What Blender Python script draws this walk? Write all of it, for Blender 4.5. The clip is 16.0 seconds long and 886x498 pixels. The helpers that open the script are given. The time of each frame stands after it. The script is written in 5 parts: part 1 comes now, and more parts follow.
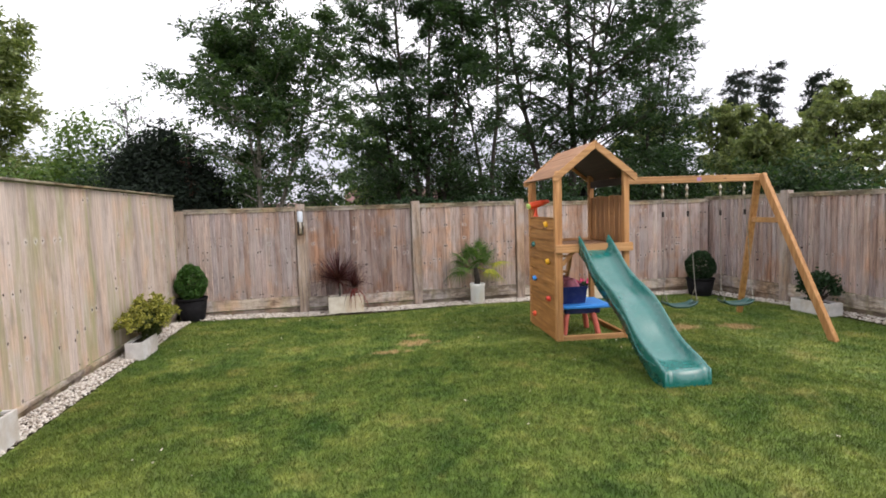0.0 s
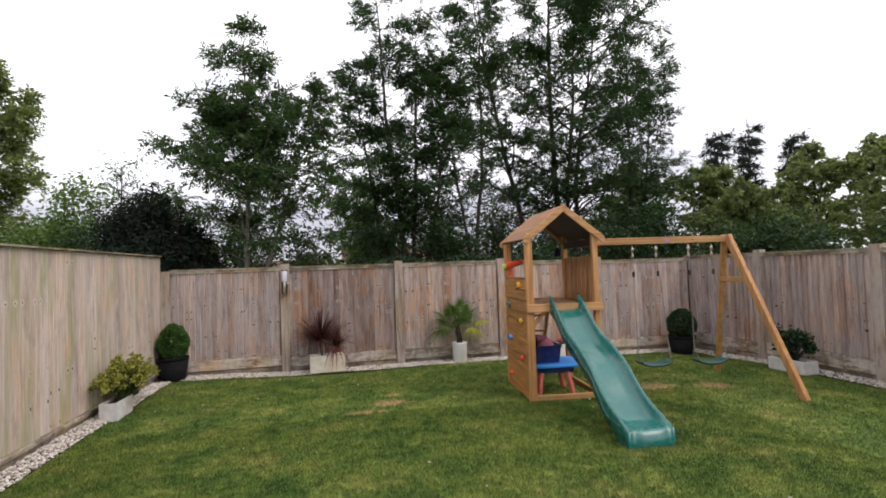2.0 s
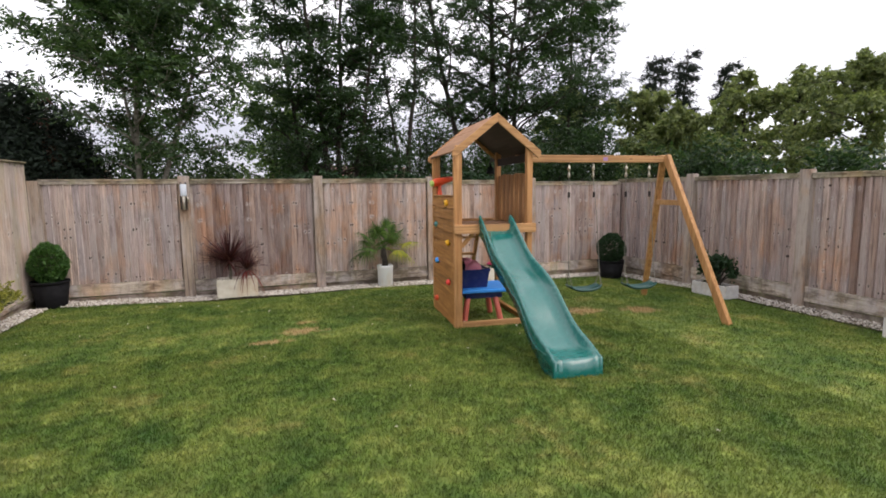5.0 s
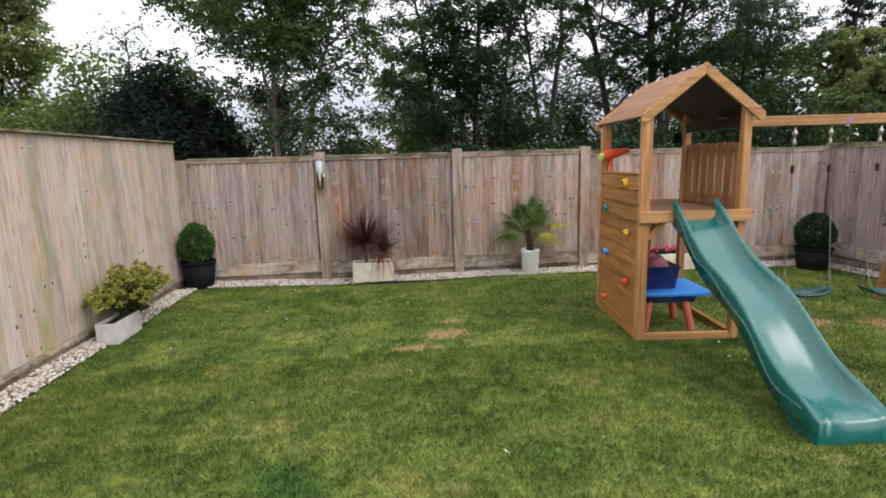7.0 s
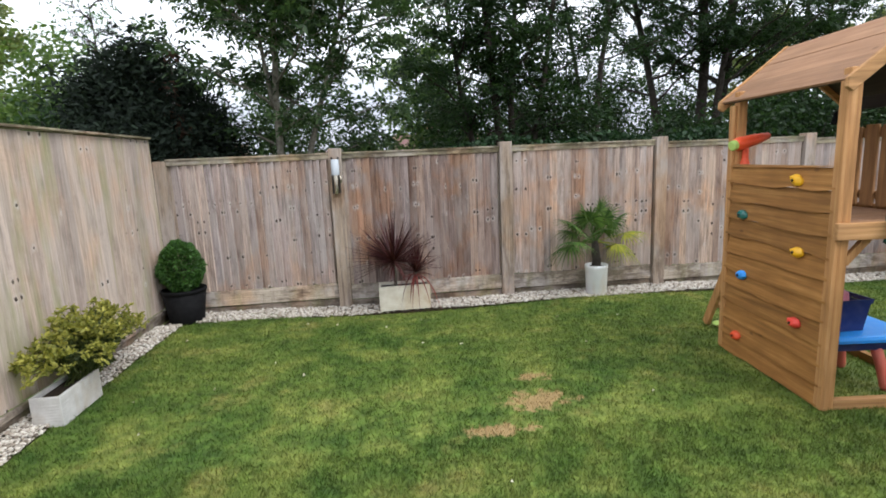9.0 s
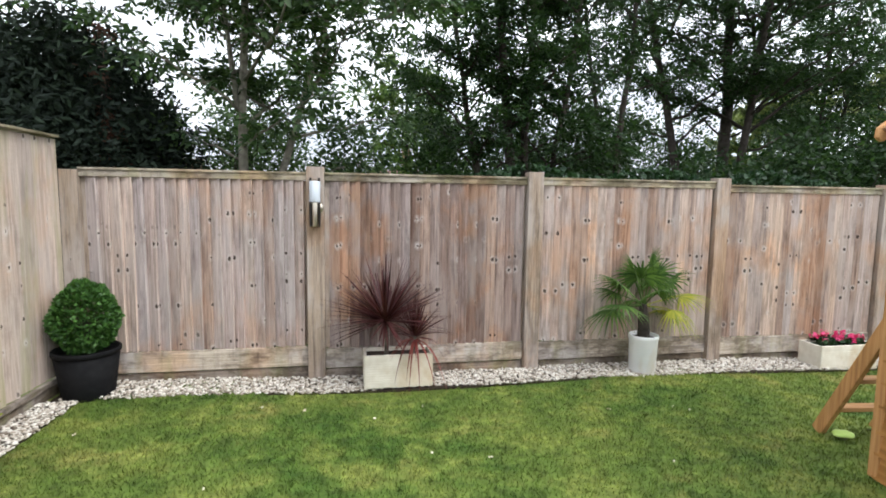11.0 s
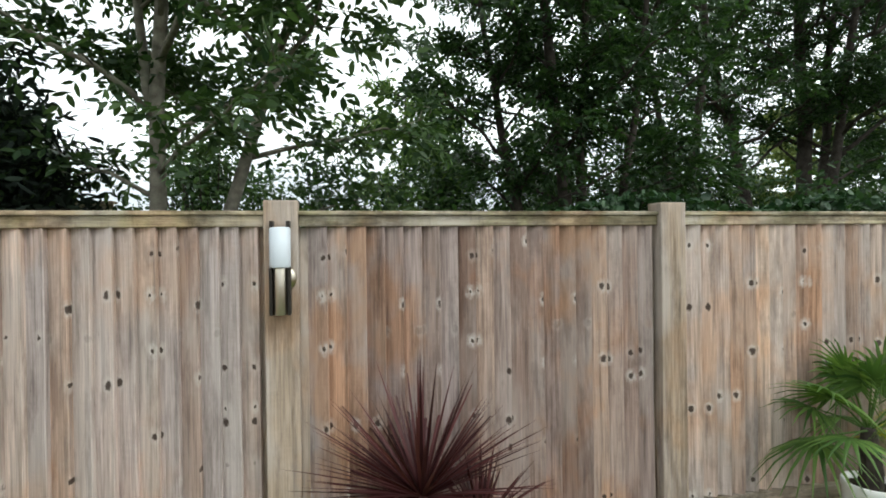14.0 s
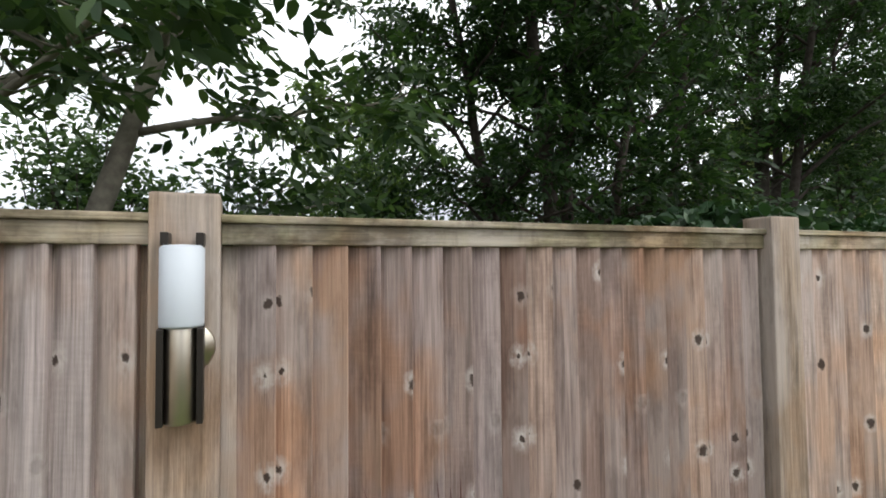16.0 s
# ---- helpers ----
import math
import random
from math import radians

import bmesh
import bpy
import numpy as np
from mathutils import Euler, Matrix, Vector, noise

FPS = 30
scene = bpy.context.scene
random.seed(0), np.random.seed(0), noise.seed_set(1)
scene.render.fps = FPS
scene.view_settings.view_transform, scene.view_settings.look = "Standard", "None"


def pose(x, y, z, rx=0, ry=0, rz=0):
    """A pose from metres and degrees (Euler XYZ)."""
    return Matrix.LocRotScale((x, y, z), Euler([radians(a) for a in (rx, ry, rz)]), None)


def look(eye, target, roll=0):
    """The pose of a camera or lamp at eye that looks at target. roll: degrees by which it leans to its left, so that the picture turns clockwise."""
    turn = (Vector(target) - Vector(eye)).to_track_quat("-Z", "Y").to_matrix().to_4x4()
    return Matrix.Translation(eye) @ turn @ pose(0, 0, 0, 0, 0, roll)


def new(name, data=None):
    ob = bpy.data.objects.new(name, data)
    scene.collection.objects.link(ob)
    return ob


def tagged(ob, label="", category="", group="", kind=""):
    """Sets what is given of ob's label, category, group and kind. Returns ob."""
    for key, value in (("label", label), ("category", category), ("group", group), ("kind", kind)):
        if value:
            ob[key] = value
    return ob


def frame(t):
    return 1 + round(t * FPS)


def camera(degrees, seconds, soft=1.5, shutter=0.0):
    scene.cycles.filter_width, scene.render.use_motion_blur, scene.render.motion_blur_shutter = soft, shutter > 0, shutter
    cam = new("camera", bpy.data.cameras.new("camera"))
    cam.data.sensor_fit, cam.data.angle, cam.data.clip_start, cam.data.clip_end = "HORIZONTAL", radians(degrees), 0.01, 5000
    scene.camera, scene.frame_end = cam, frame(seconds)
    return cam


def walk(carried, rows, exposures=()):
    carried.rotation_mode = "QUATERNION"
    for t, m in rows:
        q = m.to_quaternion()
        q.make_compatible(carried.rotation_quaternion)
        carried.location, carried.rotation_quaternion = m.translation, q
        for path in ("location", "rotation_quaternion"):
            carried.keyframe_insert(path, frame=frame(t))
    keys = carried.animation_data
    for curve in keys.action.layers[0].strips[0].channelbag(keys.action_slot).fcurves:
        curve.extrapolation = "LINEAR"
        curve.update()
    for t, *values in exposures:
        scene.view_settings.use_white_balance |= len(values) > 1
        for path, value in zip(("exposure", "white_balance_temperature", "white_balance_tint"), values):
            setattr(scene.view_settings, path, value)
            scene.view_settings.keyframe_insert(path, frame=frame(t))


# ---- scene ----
cam = camera(81.7, 16.0, soft=1.8)
PATH = [
    (0, (0.004, -0.015, 1.583), (0.433, 1.933, 1.434), -1.8),
    (0.5, (0.038, -0.131, 1.623), (0.51, 1.812, 1.571), -2.0),
    (1, (0.096, -0.171, 1.627), (0.567, 1.772, 1.678), -2.3),
    (1.5, (0.178, -0.227, 1.625), (0.602, 1.726, 1.696), -1.8),
    (2, (0.247, -0.255, 1.628), (0.689, 1.694, 1.698), -1.9),
    (2.5, (0.297, -0.258, 1.627), (0.76, 1.687, 1.686), -1.2),
    (3, (0.334, -0.245, 1.617), (0.857, 1.686, 1.606), -1.5),
    (3.5, (0.381, -0.123, 1.6), (1.052, 1.761, 1.546), -1.8),
    (3.7, (0.409, -0.034, 1.592), (1.135, 1.829, 1.544), -1.5),
    (5.8, (0.628, 0.627, 1.51), (1.113, 2.541, 1.19), -0.5),
    (6, (0.605, 0.747, 1.516), (0.926, 2.697, 1.211), -0.4),
    (6.5, (0.492, 1.127, 1.598), (0.755, 3.073, 1.22), -3.4),
    (7, (0.422, 1.402, 1.637), (0.638, 3.359, 1.288), -1.6),
    (7.5, (0.337, 1.759, 1.635), (0.543, 3.717, 1.283), -2.5),
    (8, (0.225, 2.132, 1.618), (0.494, 4.085, 1.28), -3.2),
    (8.5, (0.092, 2.508, 1.604), (0.384, 4.446, 1.208), -2.4),
    (9, (-0.004, 2.925, 1.602), (0.231, 4.88, 1.255), -2.5),
    (9.2, (-0.024, 3.076, 1.61), (0.174, 5.033, 1.246), -2.7),
    (11.3, (-0.207, 4.604, 1.519), (0.176, 6.56, 1.364), 0.7),
    (11.5, (-0.212, 4.763, 1.537), (0.201, 6.716, 1.403), -0.6),
    (12, (-0.222, 5.115, 1.522), (0.199, 7.067, 1.402), -0.4),
    (12.5, (-0.205, 5.481, 1.517), (0.166, 7.444, 1.423), -0.2),
    (13, (-0.226, 5.809, 1.532), (0.182, 7.765, 1.44), 0.4),
    (13.5, (-0.243, 6.152, 1.568), (0.243, 8.091, 1.515), -0.7),
    (14, (-0.245, 6.458, 1.551), (0.18, 8.413, 1.543), -0.8),
    (14.5, (-0.265, 6.76, 1.547), (0.123, 8.722, 1.553), 0.4),
    (15, (-0.337, 7.043, 1.581), (0.165, 8.977, 1.683), 0.7),
    (15.5, (-0.368, 7.269, 1.602), (0.191, 9.189, 1.646), -1.6),
    (16, (-0.339, 7.521, 1.587), (0.387, 9.383, 1.667), -0.6),
]
walk(cam, [(t, look(eye, target, roll)) for t, eye, target, roll in PATH], exposures=[(0.0, 0.68, 6600, 15), (1.0, 0.36, 6600, 15), (2.5, 0.30, 6600, 15), (3.7, 0.40, 6600, 15), (6.0, 0.54, 6600, 15), (7.5, 0.55, 6400, 12), (9.2, 0.70, 6200, 8), (11.3, 0.98, 6250, 7), (12.5, 0.95, 6200, 4), (13.5, 0.84, 6300, 1), (14.0, 0.80, 6400, 0), (15.0, 0.72, 6450, 6), (16.0, 0.68, 6500, 7)])

# ---- sky and light: bright overcast afternoon ----
world = bpy.data.worlds.new("overcast_sky")
scene.world = world
world.use_nodes = True
wt = world.node_tree
for n in list(wt.nodes):
    wt.nodes.remove(n)
w_out = wt.nodes.new("ShaderNodeOutputWorld")
w_bg = wt.nodes.new("ShaderNodeBackground")
w_sky = wt.nodes.new("ShaderNodeTexSky")
w_sky.sky_type = "NISHITA"
w_sky.sun_disc = False
w_sky.sun_elevation, w_sky.sun_rotation = radians(50), radians(135)
w_co = wt.nodes.new("ShaderNodeTexCoord")
w_map = wt.nodes.new("ShaderNodeMapping")
w_map.inputs["Scale"].default_value = (1.0, 1.0, 2.6)
w_map.inputs["Rotation"].default_value = (0.0, 0.0, radians(115))
w_noise = wt.nodes.new("ShaderNodeTexNoise")
w_noise.inputs["Scale"].default_value, w_noise.inputs["Detail"].default_value = 1.7, 6.0
w_ramp = wt.nodes.new("ShaderNodeValToRGB")
w_ramp.color_ramp.elements[0].position, w_ramp.color_ramp.elements[0].color = 0.30, (5.6, 5.75, 6.5, 1)
w_ramp.color_ramp.elements[1].position, w_ramp.color_ramp.elements[1].color = 0.56, (14.0, 14.2, 14.6, 1)
w_mix = wt.nodes.new("ShaderNodeMixRGB")
w_mix.inputs[0].default_value = 0.88
w_bg.inputs["Strength"].default_value = 0.10
wt.links.new(w_co.outputs["Generated"], w_map.inputs["Vector"])
wt.links.new(w_map.outputs["Vector"], w_noise.inputs["Vector"])
w_sep = wt.nodes.new("ShaderNodeSeparateXYZ")
w_low = wt.nodes.new("ShaderNodeMapRange")
w_low.inputs["From Min"].default_value, w_low.inputs["From Max"].default_value = 0.05, 0.30
w_low.inputs["To Min"].default_value, w_low.inputs["To Max"].default_value = -0.20, 0.055
w_sum = wt.nodes.new("ShaderNodeMath")
wt.links.new(w_co.outputs["Generated"], w_sep.inputs[0])
wt.links.new(w_sep.outputs["Z"], w_low.inputs["Value"])
wt.links.new(w_noise.outputs["Fac"], w_sum.inputs[0])
wt.links.new(w_low.outputs["Result"], w_sum.inputs[1])
wt.links.new(w_sum.outputs[0], w_ramp.inputs["Fac"])
wt.links.new(w_sky.outputs["Color"], w_mix.inputs[1])
wt.links.new(w_ramp.outputs["Color"], w_mix.inputs[2])
wt.links.new(w_mix.outputs["Color"], w_bg.inputs["Color"])
wt.links.new(w_bg.outputs["Background"], w_out.inputs["Surface"])

sun_data = bpy.data.lights.new("sun", "SUN")
sun_data.energy, sun_data.angle, sun_data.color = 1.3, radians(35), (1.0, 0.95, 0.88)
sun_ob = new("sun", sun_data)
sun_ob.matrix_world = look((13, -13, 22), (0, 0, 0))


# ---- materials ----
class Nodes:
    """A short way to write a node material."""

    def __init__(self, name, rough=0.7, metal=0.0, spec=0.3):
        self.mat = bpy.data.materials.new(name)
        self.mat.use_nodes = True
        self.t = self.mat.node_tree
        self.b = self.t.nodes["Principled BSDF"]
        self.b.inputs["Roughness"].default_value = rough
        self.b.inputs["Metallic"].default_value = metal
        self.b.inputs["Specular IOR Level"].default_value = spec

    def add(self, kind, **sets):
        n = self.t.nodes.new(kind)
        for k, v in sets.items():
            n.inputs[k].default_value = v
        return n

    def link(self, a, b):
        self.t.links.new(a, b)

    def coords(self, scale=(1, 1, 1), kind="Object", shuffle=False):
        if kind == "World":
            out = self.add("ShaderNodeNewGeometry").outputs["Position"]
        else:
            out = self.add("ShaderNodeTexCoord").outputs[kind]
        if shuffle:
            info = self.add("ShaderNodeObjectInfo")
            comb = self.add("ShaderNodeCombineXYZ")
            mul = self.add("ShaderNodeMath")
            mul.operation = "MULTIPLY"
            mul.inputs[1].default_value = 57.0
            self.link(info.outputs["Random"], mul.inputs[0])
            for ax in ("X", "Y", "Z"):
                self.link(mul.outputs[0], comb.inputs[ax])
            va = self.add("ShaderNodeVectorMath")
            va.operation = "ADD"
            self.link(out, va.inputs[0])
            self.link(comb.outputs[0], va.inputs[1])
            out = va.outputs[0]
        m = self.add("ShaderNodeMapping", Scale=scale)
        self.link(out, m.inputs["Vector"])
        return m.outputs["Vector"]

    def noise(self, vec, scale, detail=4.0, rough=0.55, out="Fac"):
        n = self.add("ShaderNodeTexNoise", Scale=scale, Detail=detail, Roughness=rough)
        self.link(vec, n.inputs["Vector"])
        return n.outputs[out]

    def ramp(self, fac, stops):
        n = self.add("ShaderNodeValToRGB")
        cr = n.color_ramp
        while len(cr.elements) < len(stops):
            cr.elements.new(0.5)
        for e, (p, c) in zip(cr.elements, stops):
            e.position = p
            e.color = (*c, 1) if len(c) == 3 else (c[0], c[0], c[0], 1)
        self.link(fac, n.inputs["Fac"])
        return n.outputs["Color"]

    def mix(self, fac, a, b, mode="MIX"):
        n = self.add("ShaderNodeMixRGB")
        n.blend_type = mode
        for slot, v in ((0, fac), (1, a), (2, b)):
            if isinstance(v, (int, float)):
                n.inputs[slot].default_value = v
            elif isinstance(v, tuple):
                n.inputs[slot].default_value = (*v, 1)
            else:
                self.link(v, n.inputs[slot])
        return n.outputs[0]

    def math(self, op, a, b=0.0):
        n = self.add("ShaderNodeMath")
        n.operation = op
        for slot, v in ((0, a), (1, b)):
            if isinstance(v, (int, float)):
                n.inputs[slot].default_value = v
            else:
                self.link(v, n.inputs[slot])
        return n.outputs[0]

    def bump(self, height, strength=0.4, dist=0.01):
        n = self.add("ShaderNodeBump", Strength=strength, Distance=dist)
        self.link(height, n.inputs["Height"])
        self.link(n.outputs["Normal"], self.b.inputs["Normal"])

    def colour(self, c):
        self.link(c, self.b.inputs["Base Color"])
        return self.mat

    def rnd(self):
        return self.add("ShaderNodeObjectInfo").outputs["Random"]

    def island(self):
        return self.add("ShaderNodeNewGeometry").outputs["Random Per Island"]


def weathered(name, tones, knots=True, algae=0.0, grey=0.5, along="z", stain=0.6, spare=0.77, worn=1.0):
    """Weathered upright softwood boards: grain along z, knots with pale halos, stains."""
    n = Nodes(name, rough=0.82, spec=0.2)
    v = n.coords((26, 26, 0.9) if along == "z" else (0.9, 26, 26), shuffle=True)
    grain = n.noise(v, 2.0, 6, 0.62)
    blot = n.noise(n.coords((3.0, 3.0, 0.9) if along == "z" else (1.6, 4, 4), shuffle=True), 1.3, 4, 0.6)
    tone = n.ramp(n.rnd(), tones)
    mul = n.mix(worn, tone, n.ramp(grain, [(0.30, (0.52,)), (0.48, (0.96,)), (0.70, (1.26,))]), "MULTIPLY")
    fibre = n.noise(n.coords((120, 120, 2.2) if along == "z" else (2.2, 120, 120), shuffle=True), 1.6, 5, 0.68)
    mul = n.mix(worn, mul, n.ramp(fibre, [(0.34, (0.74,)), (0.52, (1.02,)), (0.66, (1.24,))]), "MULTIPLY")
    unsawn = mul
    saw = n.noise(n.coords((14, 14, 110) if along == "z" else (110, 14, 14), shuffle=True), 1.0, 4, 0.65)
    mul = n.mix(1.0, mul, n.ramp(saw, [(0.42, (0.95,)), (0.60, (1.03,))]), "MULTIPLY")
    mul = n.mix(n.ramp(n.noise(n.coords((6, 6, 2.0), shuffle=True), 1.0, 3, 0.5), [(0.42, (0.0,)), (0.62, (1.0,))]), unsawn, mul)
    col = n.mix(n.ramp(blot, [(0.44, (0.0,)), (0.60, (grey,))]), mul, (0.44, 0.395, 0.375))
    warm = n.noise(n.coords((2.2, 2.2, 1.3), "World"), 1.0, 4, 0.6)
    tint = n.mix(1.0, col, (1.10, 0.84, 0.62), "MULTIPLY")
    col = n.mix(n.ramp(warm, [(0.52, (0.0,)), (0.63, (stain,))]), col, tint)
    streak = n.noise(n.coords((22, 22, 0.8) if along == "z" else (0.8, 22, 22), "World"), 1.0, 4, 0.6)
    col = n.mix(n.ramp(streak, [(0.52, (0.0,)), (0.66, (0.25 * worn,))]), col, n.mix(1.0, col, (1.40, 1.42, 1.50), "MULTIPLY"))
    dirt = n.noise(n.coords((9, 9, 2.0), shuffle=True), 1.4, 5, 0.7)
    col = n.mix(n.ramp(dirt, [(0.50, (0.0,)), (0.66, (0.6 * worn,))]), col, n.mix(1.0, col, (0.45, 0.42, 0.42), "MULTIPLY"))
    if algae:
        alg = n.noise(n.coords((7, 7, 0.7), "World"), 0.9, 4, 0.6)
        col = n.mix(n.ramp(alg, [(0.5, (0.0,)), (0.7, (algae,))]), col, (0.27, 0.28, 0.12))
    if knots:
        vo = n.add("ShaderNodeTexVoronoi", Scale=1.0, Randomness=0.8)
        vo.voronoi_dimensions = "2D"
        uv = n.add("ShaderNodeUVMap")
        uv.uv_map = "sawn_pair"
        place = n.add("ShaderNodeMapping", Scale=(11.0, 7.6, 1.0))
        n.link(uv.outputs["UV"], place.inputs["Vector"])
        n.link(place.outputs["Vector"], vo.inputs["Vector"])
        sep = n.add("ShaderNodeSeparateColor")
        n.link(vo.outputs["Color"], sep.inputs["Color"])
        wob = n.math("MULTIPLY", n.math("SUBTRACT", n.noise(n.coords((1, 1, 1), shuffle=True), 70, 3), 0.5), 0.22)
        d = n.math("ADD", vo.outputs["Distance"], wob)
        keep = n.ramp(sep.outputs[0], [(spare, (0.0,)), (spare + 0.02, (1.0,))])
        halo = n.mix(1.0, keep, n.ramp(d, [(0.09, (0.85,)), (0.34, (0.0,))]), "MULTIPLY")
        halo = n.mix(1.0, halo, n.ramp(sep.outputs[2], [(0.15, (0.15,)), (0.65, (1.0,))]), "MULTIPLY")
        halo = n.mix(1.0, halo, n.ramp(n.noise(n.coords((1, 1, 0.5), shuffle=True), 55, 3, 0.6), [(0.34, (0.1,)), (0.55, (1.0,))]), "MULTIPLY")
        col = n.mix(halo, col, (0.60, 0.55, 0.52))
        core = n.mix(1.0, keep, n.ramp(n.math("DIVIDE", d, n.math("ADD", sep.outputs[1], 0.42)), [(0.085, (0.95,)), (0.14, (0.0,))]), "MULTIPLY")
        col = n.mix(core, col, (0.045, 0.03, 0.024))
    if along == "x":
        mud = n.noise(n.coords((3, 3, 7), "World"), 1.0, 5, 0.7)
        col = n.mix(n.ramp(mud, [(0.45, (0.0,)), (0.60, (0.85,))]), col, n.mix(1.0, col, (0.36, 0.33, 0.30), "MULTIPLY"))
    n.bump(n.math("ADD", grain, n.math("MULTIPLY", fibre, 0.6)), 0.6, 0.006)
    return n.colour(col)


def plain_wood(name, a, b, along="z", rough=0.6, dark=0.55):
    """Treated orange-brown play-frame timber with grain along one axis."""
    n = Nodes(name, rough=rough, spec=0.3)
    sc = {"x": (1.0, 24, 24), "y": (24, 1.0, 24), "z": (24, 24, 1.0)}[along]
    grain = n.noise(n.coords(sc, shuffle=True), 1.6, 5, 0.6)
    big = n.noise(n.coords((2.5, 2.5, 2.5), shuffle=True), 1.6, 3, 0.5)
    col = n.ramp(grain, [(0.3, tuple(dark * c for c in a)), (0.5, a), (0.72, b)])
    col = n.mix(n.ramp(big, [(0.4, (0.0,)), (0.72, (0.45,))]), col, tuple(0.6 * c for c in a))
    vo = n.add("ShaderNodeTexVoronoi", Scale=1.0, Randomness=1.0)
    ks = {"x": (3.0, 0.01, 8), "y": (0.01, 3.0, 8), "z": (8, 0.01, 3.0)}[along]
    n.link(n.coords(ks, shuffle=True), vo.inputs["Vector"])
    col = n.mix(n.ramp(vo.outputs["Distance"], [(0.05, (0.7,)), (0.10, (0.0,))]), col, (0.11, 0.05, 0.02))
    col = n.mix(1.0, col, n.ramp(n.rnd(), [(0.0, (0.80,)), (0.5, (1.0,)), (1.0, (1.14,))]), "MULTIPLY")
    n.bump(grain, 0.25, 0.004)
    return n.colour(col)


def plastic(name, c, rough=0.38, worn=0.12):
    n = Nodes(name, rough=rough, spec=0.5)
    f = n.noise(n.coords((1, 1, 1)), 14, 4, 0.6)
    n.link(n.ramp(f, [(0.3, (rough * 0.8,)), (0.7, (min(1, rough * 1.35),))]), n.b.inputs["Roughness"])
    col = n.mix(n.ramp(f, [(0.45, (0.0,)), (0.8, (worn,))]), c, tuple(min(1, 0.5 * v + 0.35) for v in c))
    return n.colour(col)


def leafy(name, dark, light, gloss=0.45, glow=0.35):
    """Leaves: each one its own tone, some light passing through."""
    n = Nodes(name, rough=gloss, spec=0.24)
    col = n.ramp(n.island(), [(0.0, dark), (0.6, tuple((a + b) / 2 for a, b in zip(dark, light))), (1.0, light)])
    n.colour(col)
    tr = n.add("ShaderNodeBsdfTranslucent")
    n.link(n.mix(1.0, col, (1.35, 1.5, 0.7), "MULTIPLY"), tr.inputs["Color"])
    ms = n.add("ShaderNodeMixShader", Fac=glow)
    n.link(n.b.outputs[0], ms.inputs[1])
    n.link(tr.outputs[0], ms.inputs[2])
    n.link(ms.outputs[0], n.t.nodes["Material Output"].inputs["Surface"])
    return n.mat


def stoneware(name, a, b, scale=9.0, rough=0.85, stain=None):
    n = Nodes(name, rough=rough, spec=0.25)
    f = n.noise(n.coords(), scale, 5, 0.6)
    col = n.ramp(f, [(0.32, a), (0.66, b)])
    if stain:
        g = n.noise(n.coords((1, 1, 0.5)), 4.5, 4, 0.6)
        col = n.mix(n.ramp(g, [(0.5, (0.0,)), (0.72, (0.7,))]), col, stain)
    n.bump(n.noise(n.coords(), 70, 3, 0.6), 0.3, 0.003)
    return n.colour(col)


BACK_TONES = [(0.0, (0.25, 0.172, 0.142)), (0.2, (0.41, 0.318, 0.288)), (0.4, (0.315, 0.262, 0.256)), (0.6, (0.52, 0.395, 0.33)), (0.8, (0.415, 0.352, 0.348)), (1.0, (0.345, 0.235, 0.185))]
PALE_TONES = [(0.0, (0.40, 0.325, 0.285)), (0.35, (0.58, 0.475, 0.415)), (0.7, (0.47, 0.38, 0.325)), (1.0, (0.54, 0.42, 0.34))]
M_BOARD = weathered("weathered_board", BACK_TONES)
M_BOARD_DARK = weathered("weathered_board_brown", [(p, (c[0] * 0.74, c[1] * 0.70, c[2] * 0.68)) for p, c in BACK_TONES], stain=0.9, grey=0.35)
M_BOARD_GREY = weathered("weathered_board_grey", [(p, (c[0] * 1.20, c[1] * 1.24, c[2] * 1.25)) for p, c in BACK_TONES], stain=0.45, grey=0.5)
M_BOARD_TAN = weathered("weathered_board_tan", [(p, (c[0] * 1.10, c[1] * 1.07, c[2] * 1.0)) for p, c in BACK_TONES], stain=0.6, grey=0.4)
M_PALE = weathered("pale_board", PALE_TONES, algae=0.75, grey=0.3, stain=0.4, spare=0.88, worn=0.7)
M_POST = weathered("weathered_post", [(0.0, (0.27, 0.205, 0.155)), (1.0, (0.33, 0.26, 0.205))], knots=False, grey=0.55)
M_CAPX = weathered("cap_rail_wood", [(0.0, (0.30, 0.26, 0.185)), (1.0, (0.36, 0.31, 0.22))], knots=False, algae=0.35, along="x")
M_KICK = weathered("gravel_board_wood", [(0.0, (0.36, 0.30, 0.24)), (0.5, (0.54, 0.48, 0.41)), (1.0, (0.42, 0.345, 0.27))], knots=False, algae=0.4, grey=0.8, along="x")
M_KICKLOW = weathered("muddy_gravel_board_wood", [(0.0, (0.17, 0.135, 0.10)), (0.5, (0.27, 0.22, 0.17)), (1.0, (0.21, 0.165, 0.125))], knots=False, algae=0.5, grey=0.4, along="x")
M_FRAME = plain_wood("frame_timber", (0.47, 0.235, 0.090), (0.60, 0.345, 0.155), "z")
M_FRAMEX = plain_wood("frame_timber_x", (0.50, 0.265, 0.110), (0.62, 0.37, 0.175), "x")
M_WALLB = plain_wood("wall_timber", (0.31, 0.142, 0.040), (0.46, 0.235, 0.075), "y", dark=0.62)
M_ROOF = plain_wood("roof_timber", (0.34, 0.185, 0.105), (0.42, 0.245, 0.145), "y", dark=0.8)
# near-black tone that carries the shade under the tower roof
M_UNDERSHADE = plain_wood("roof_shade_wood", (0.030, 0.022, 0.017), (0.050, 0.036, 0.026), "y")
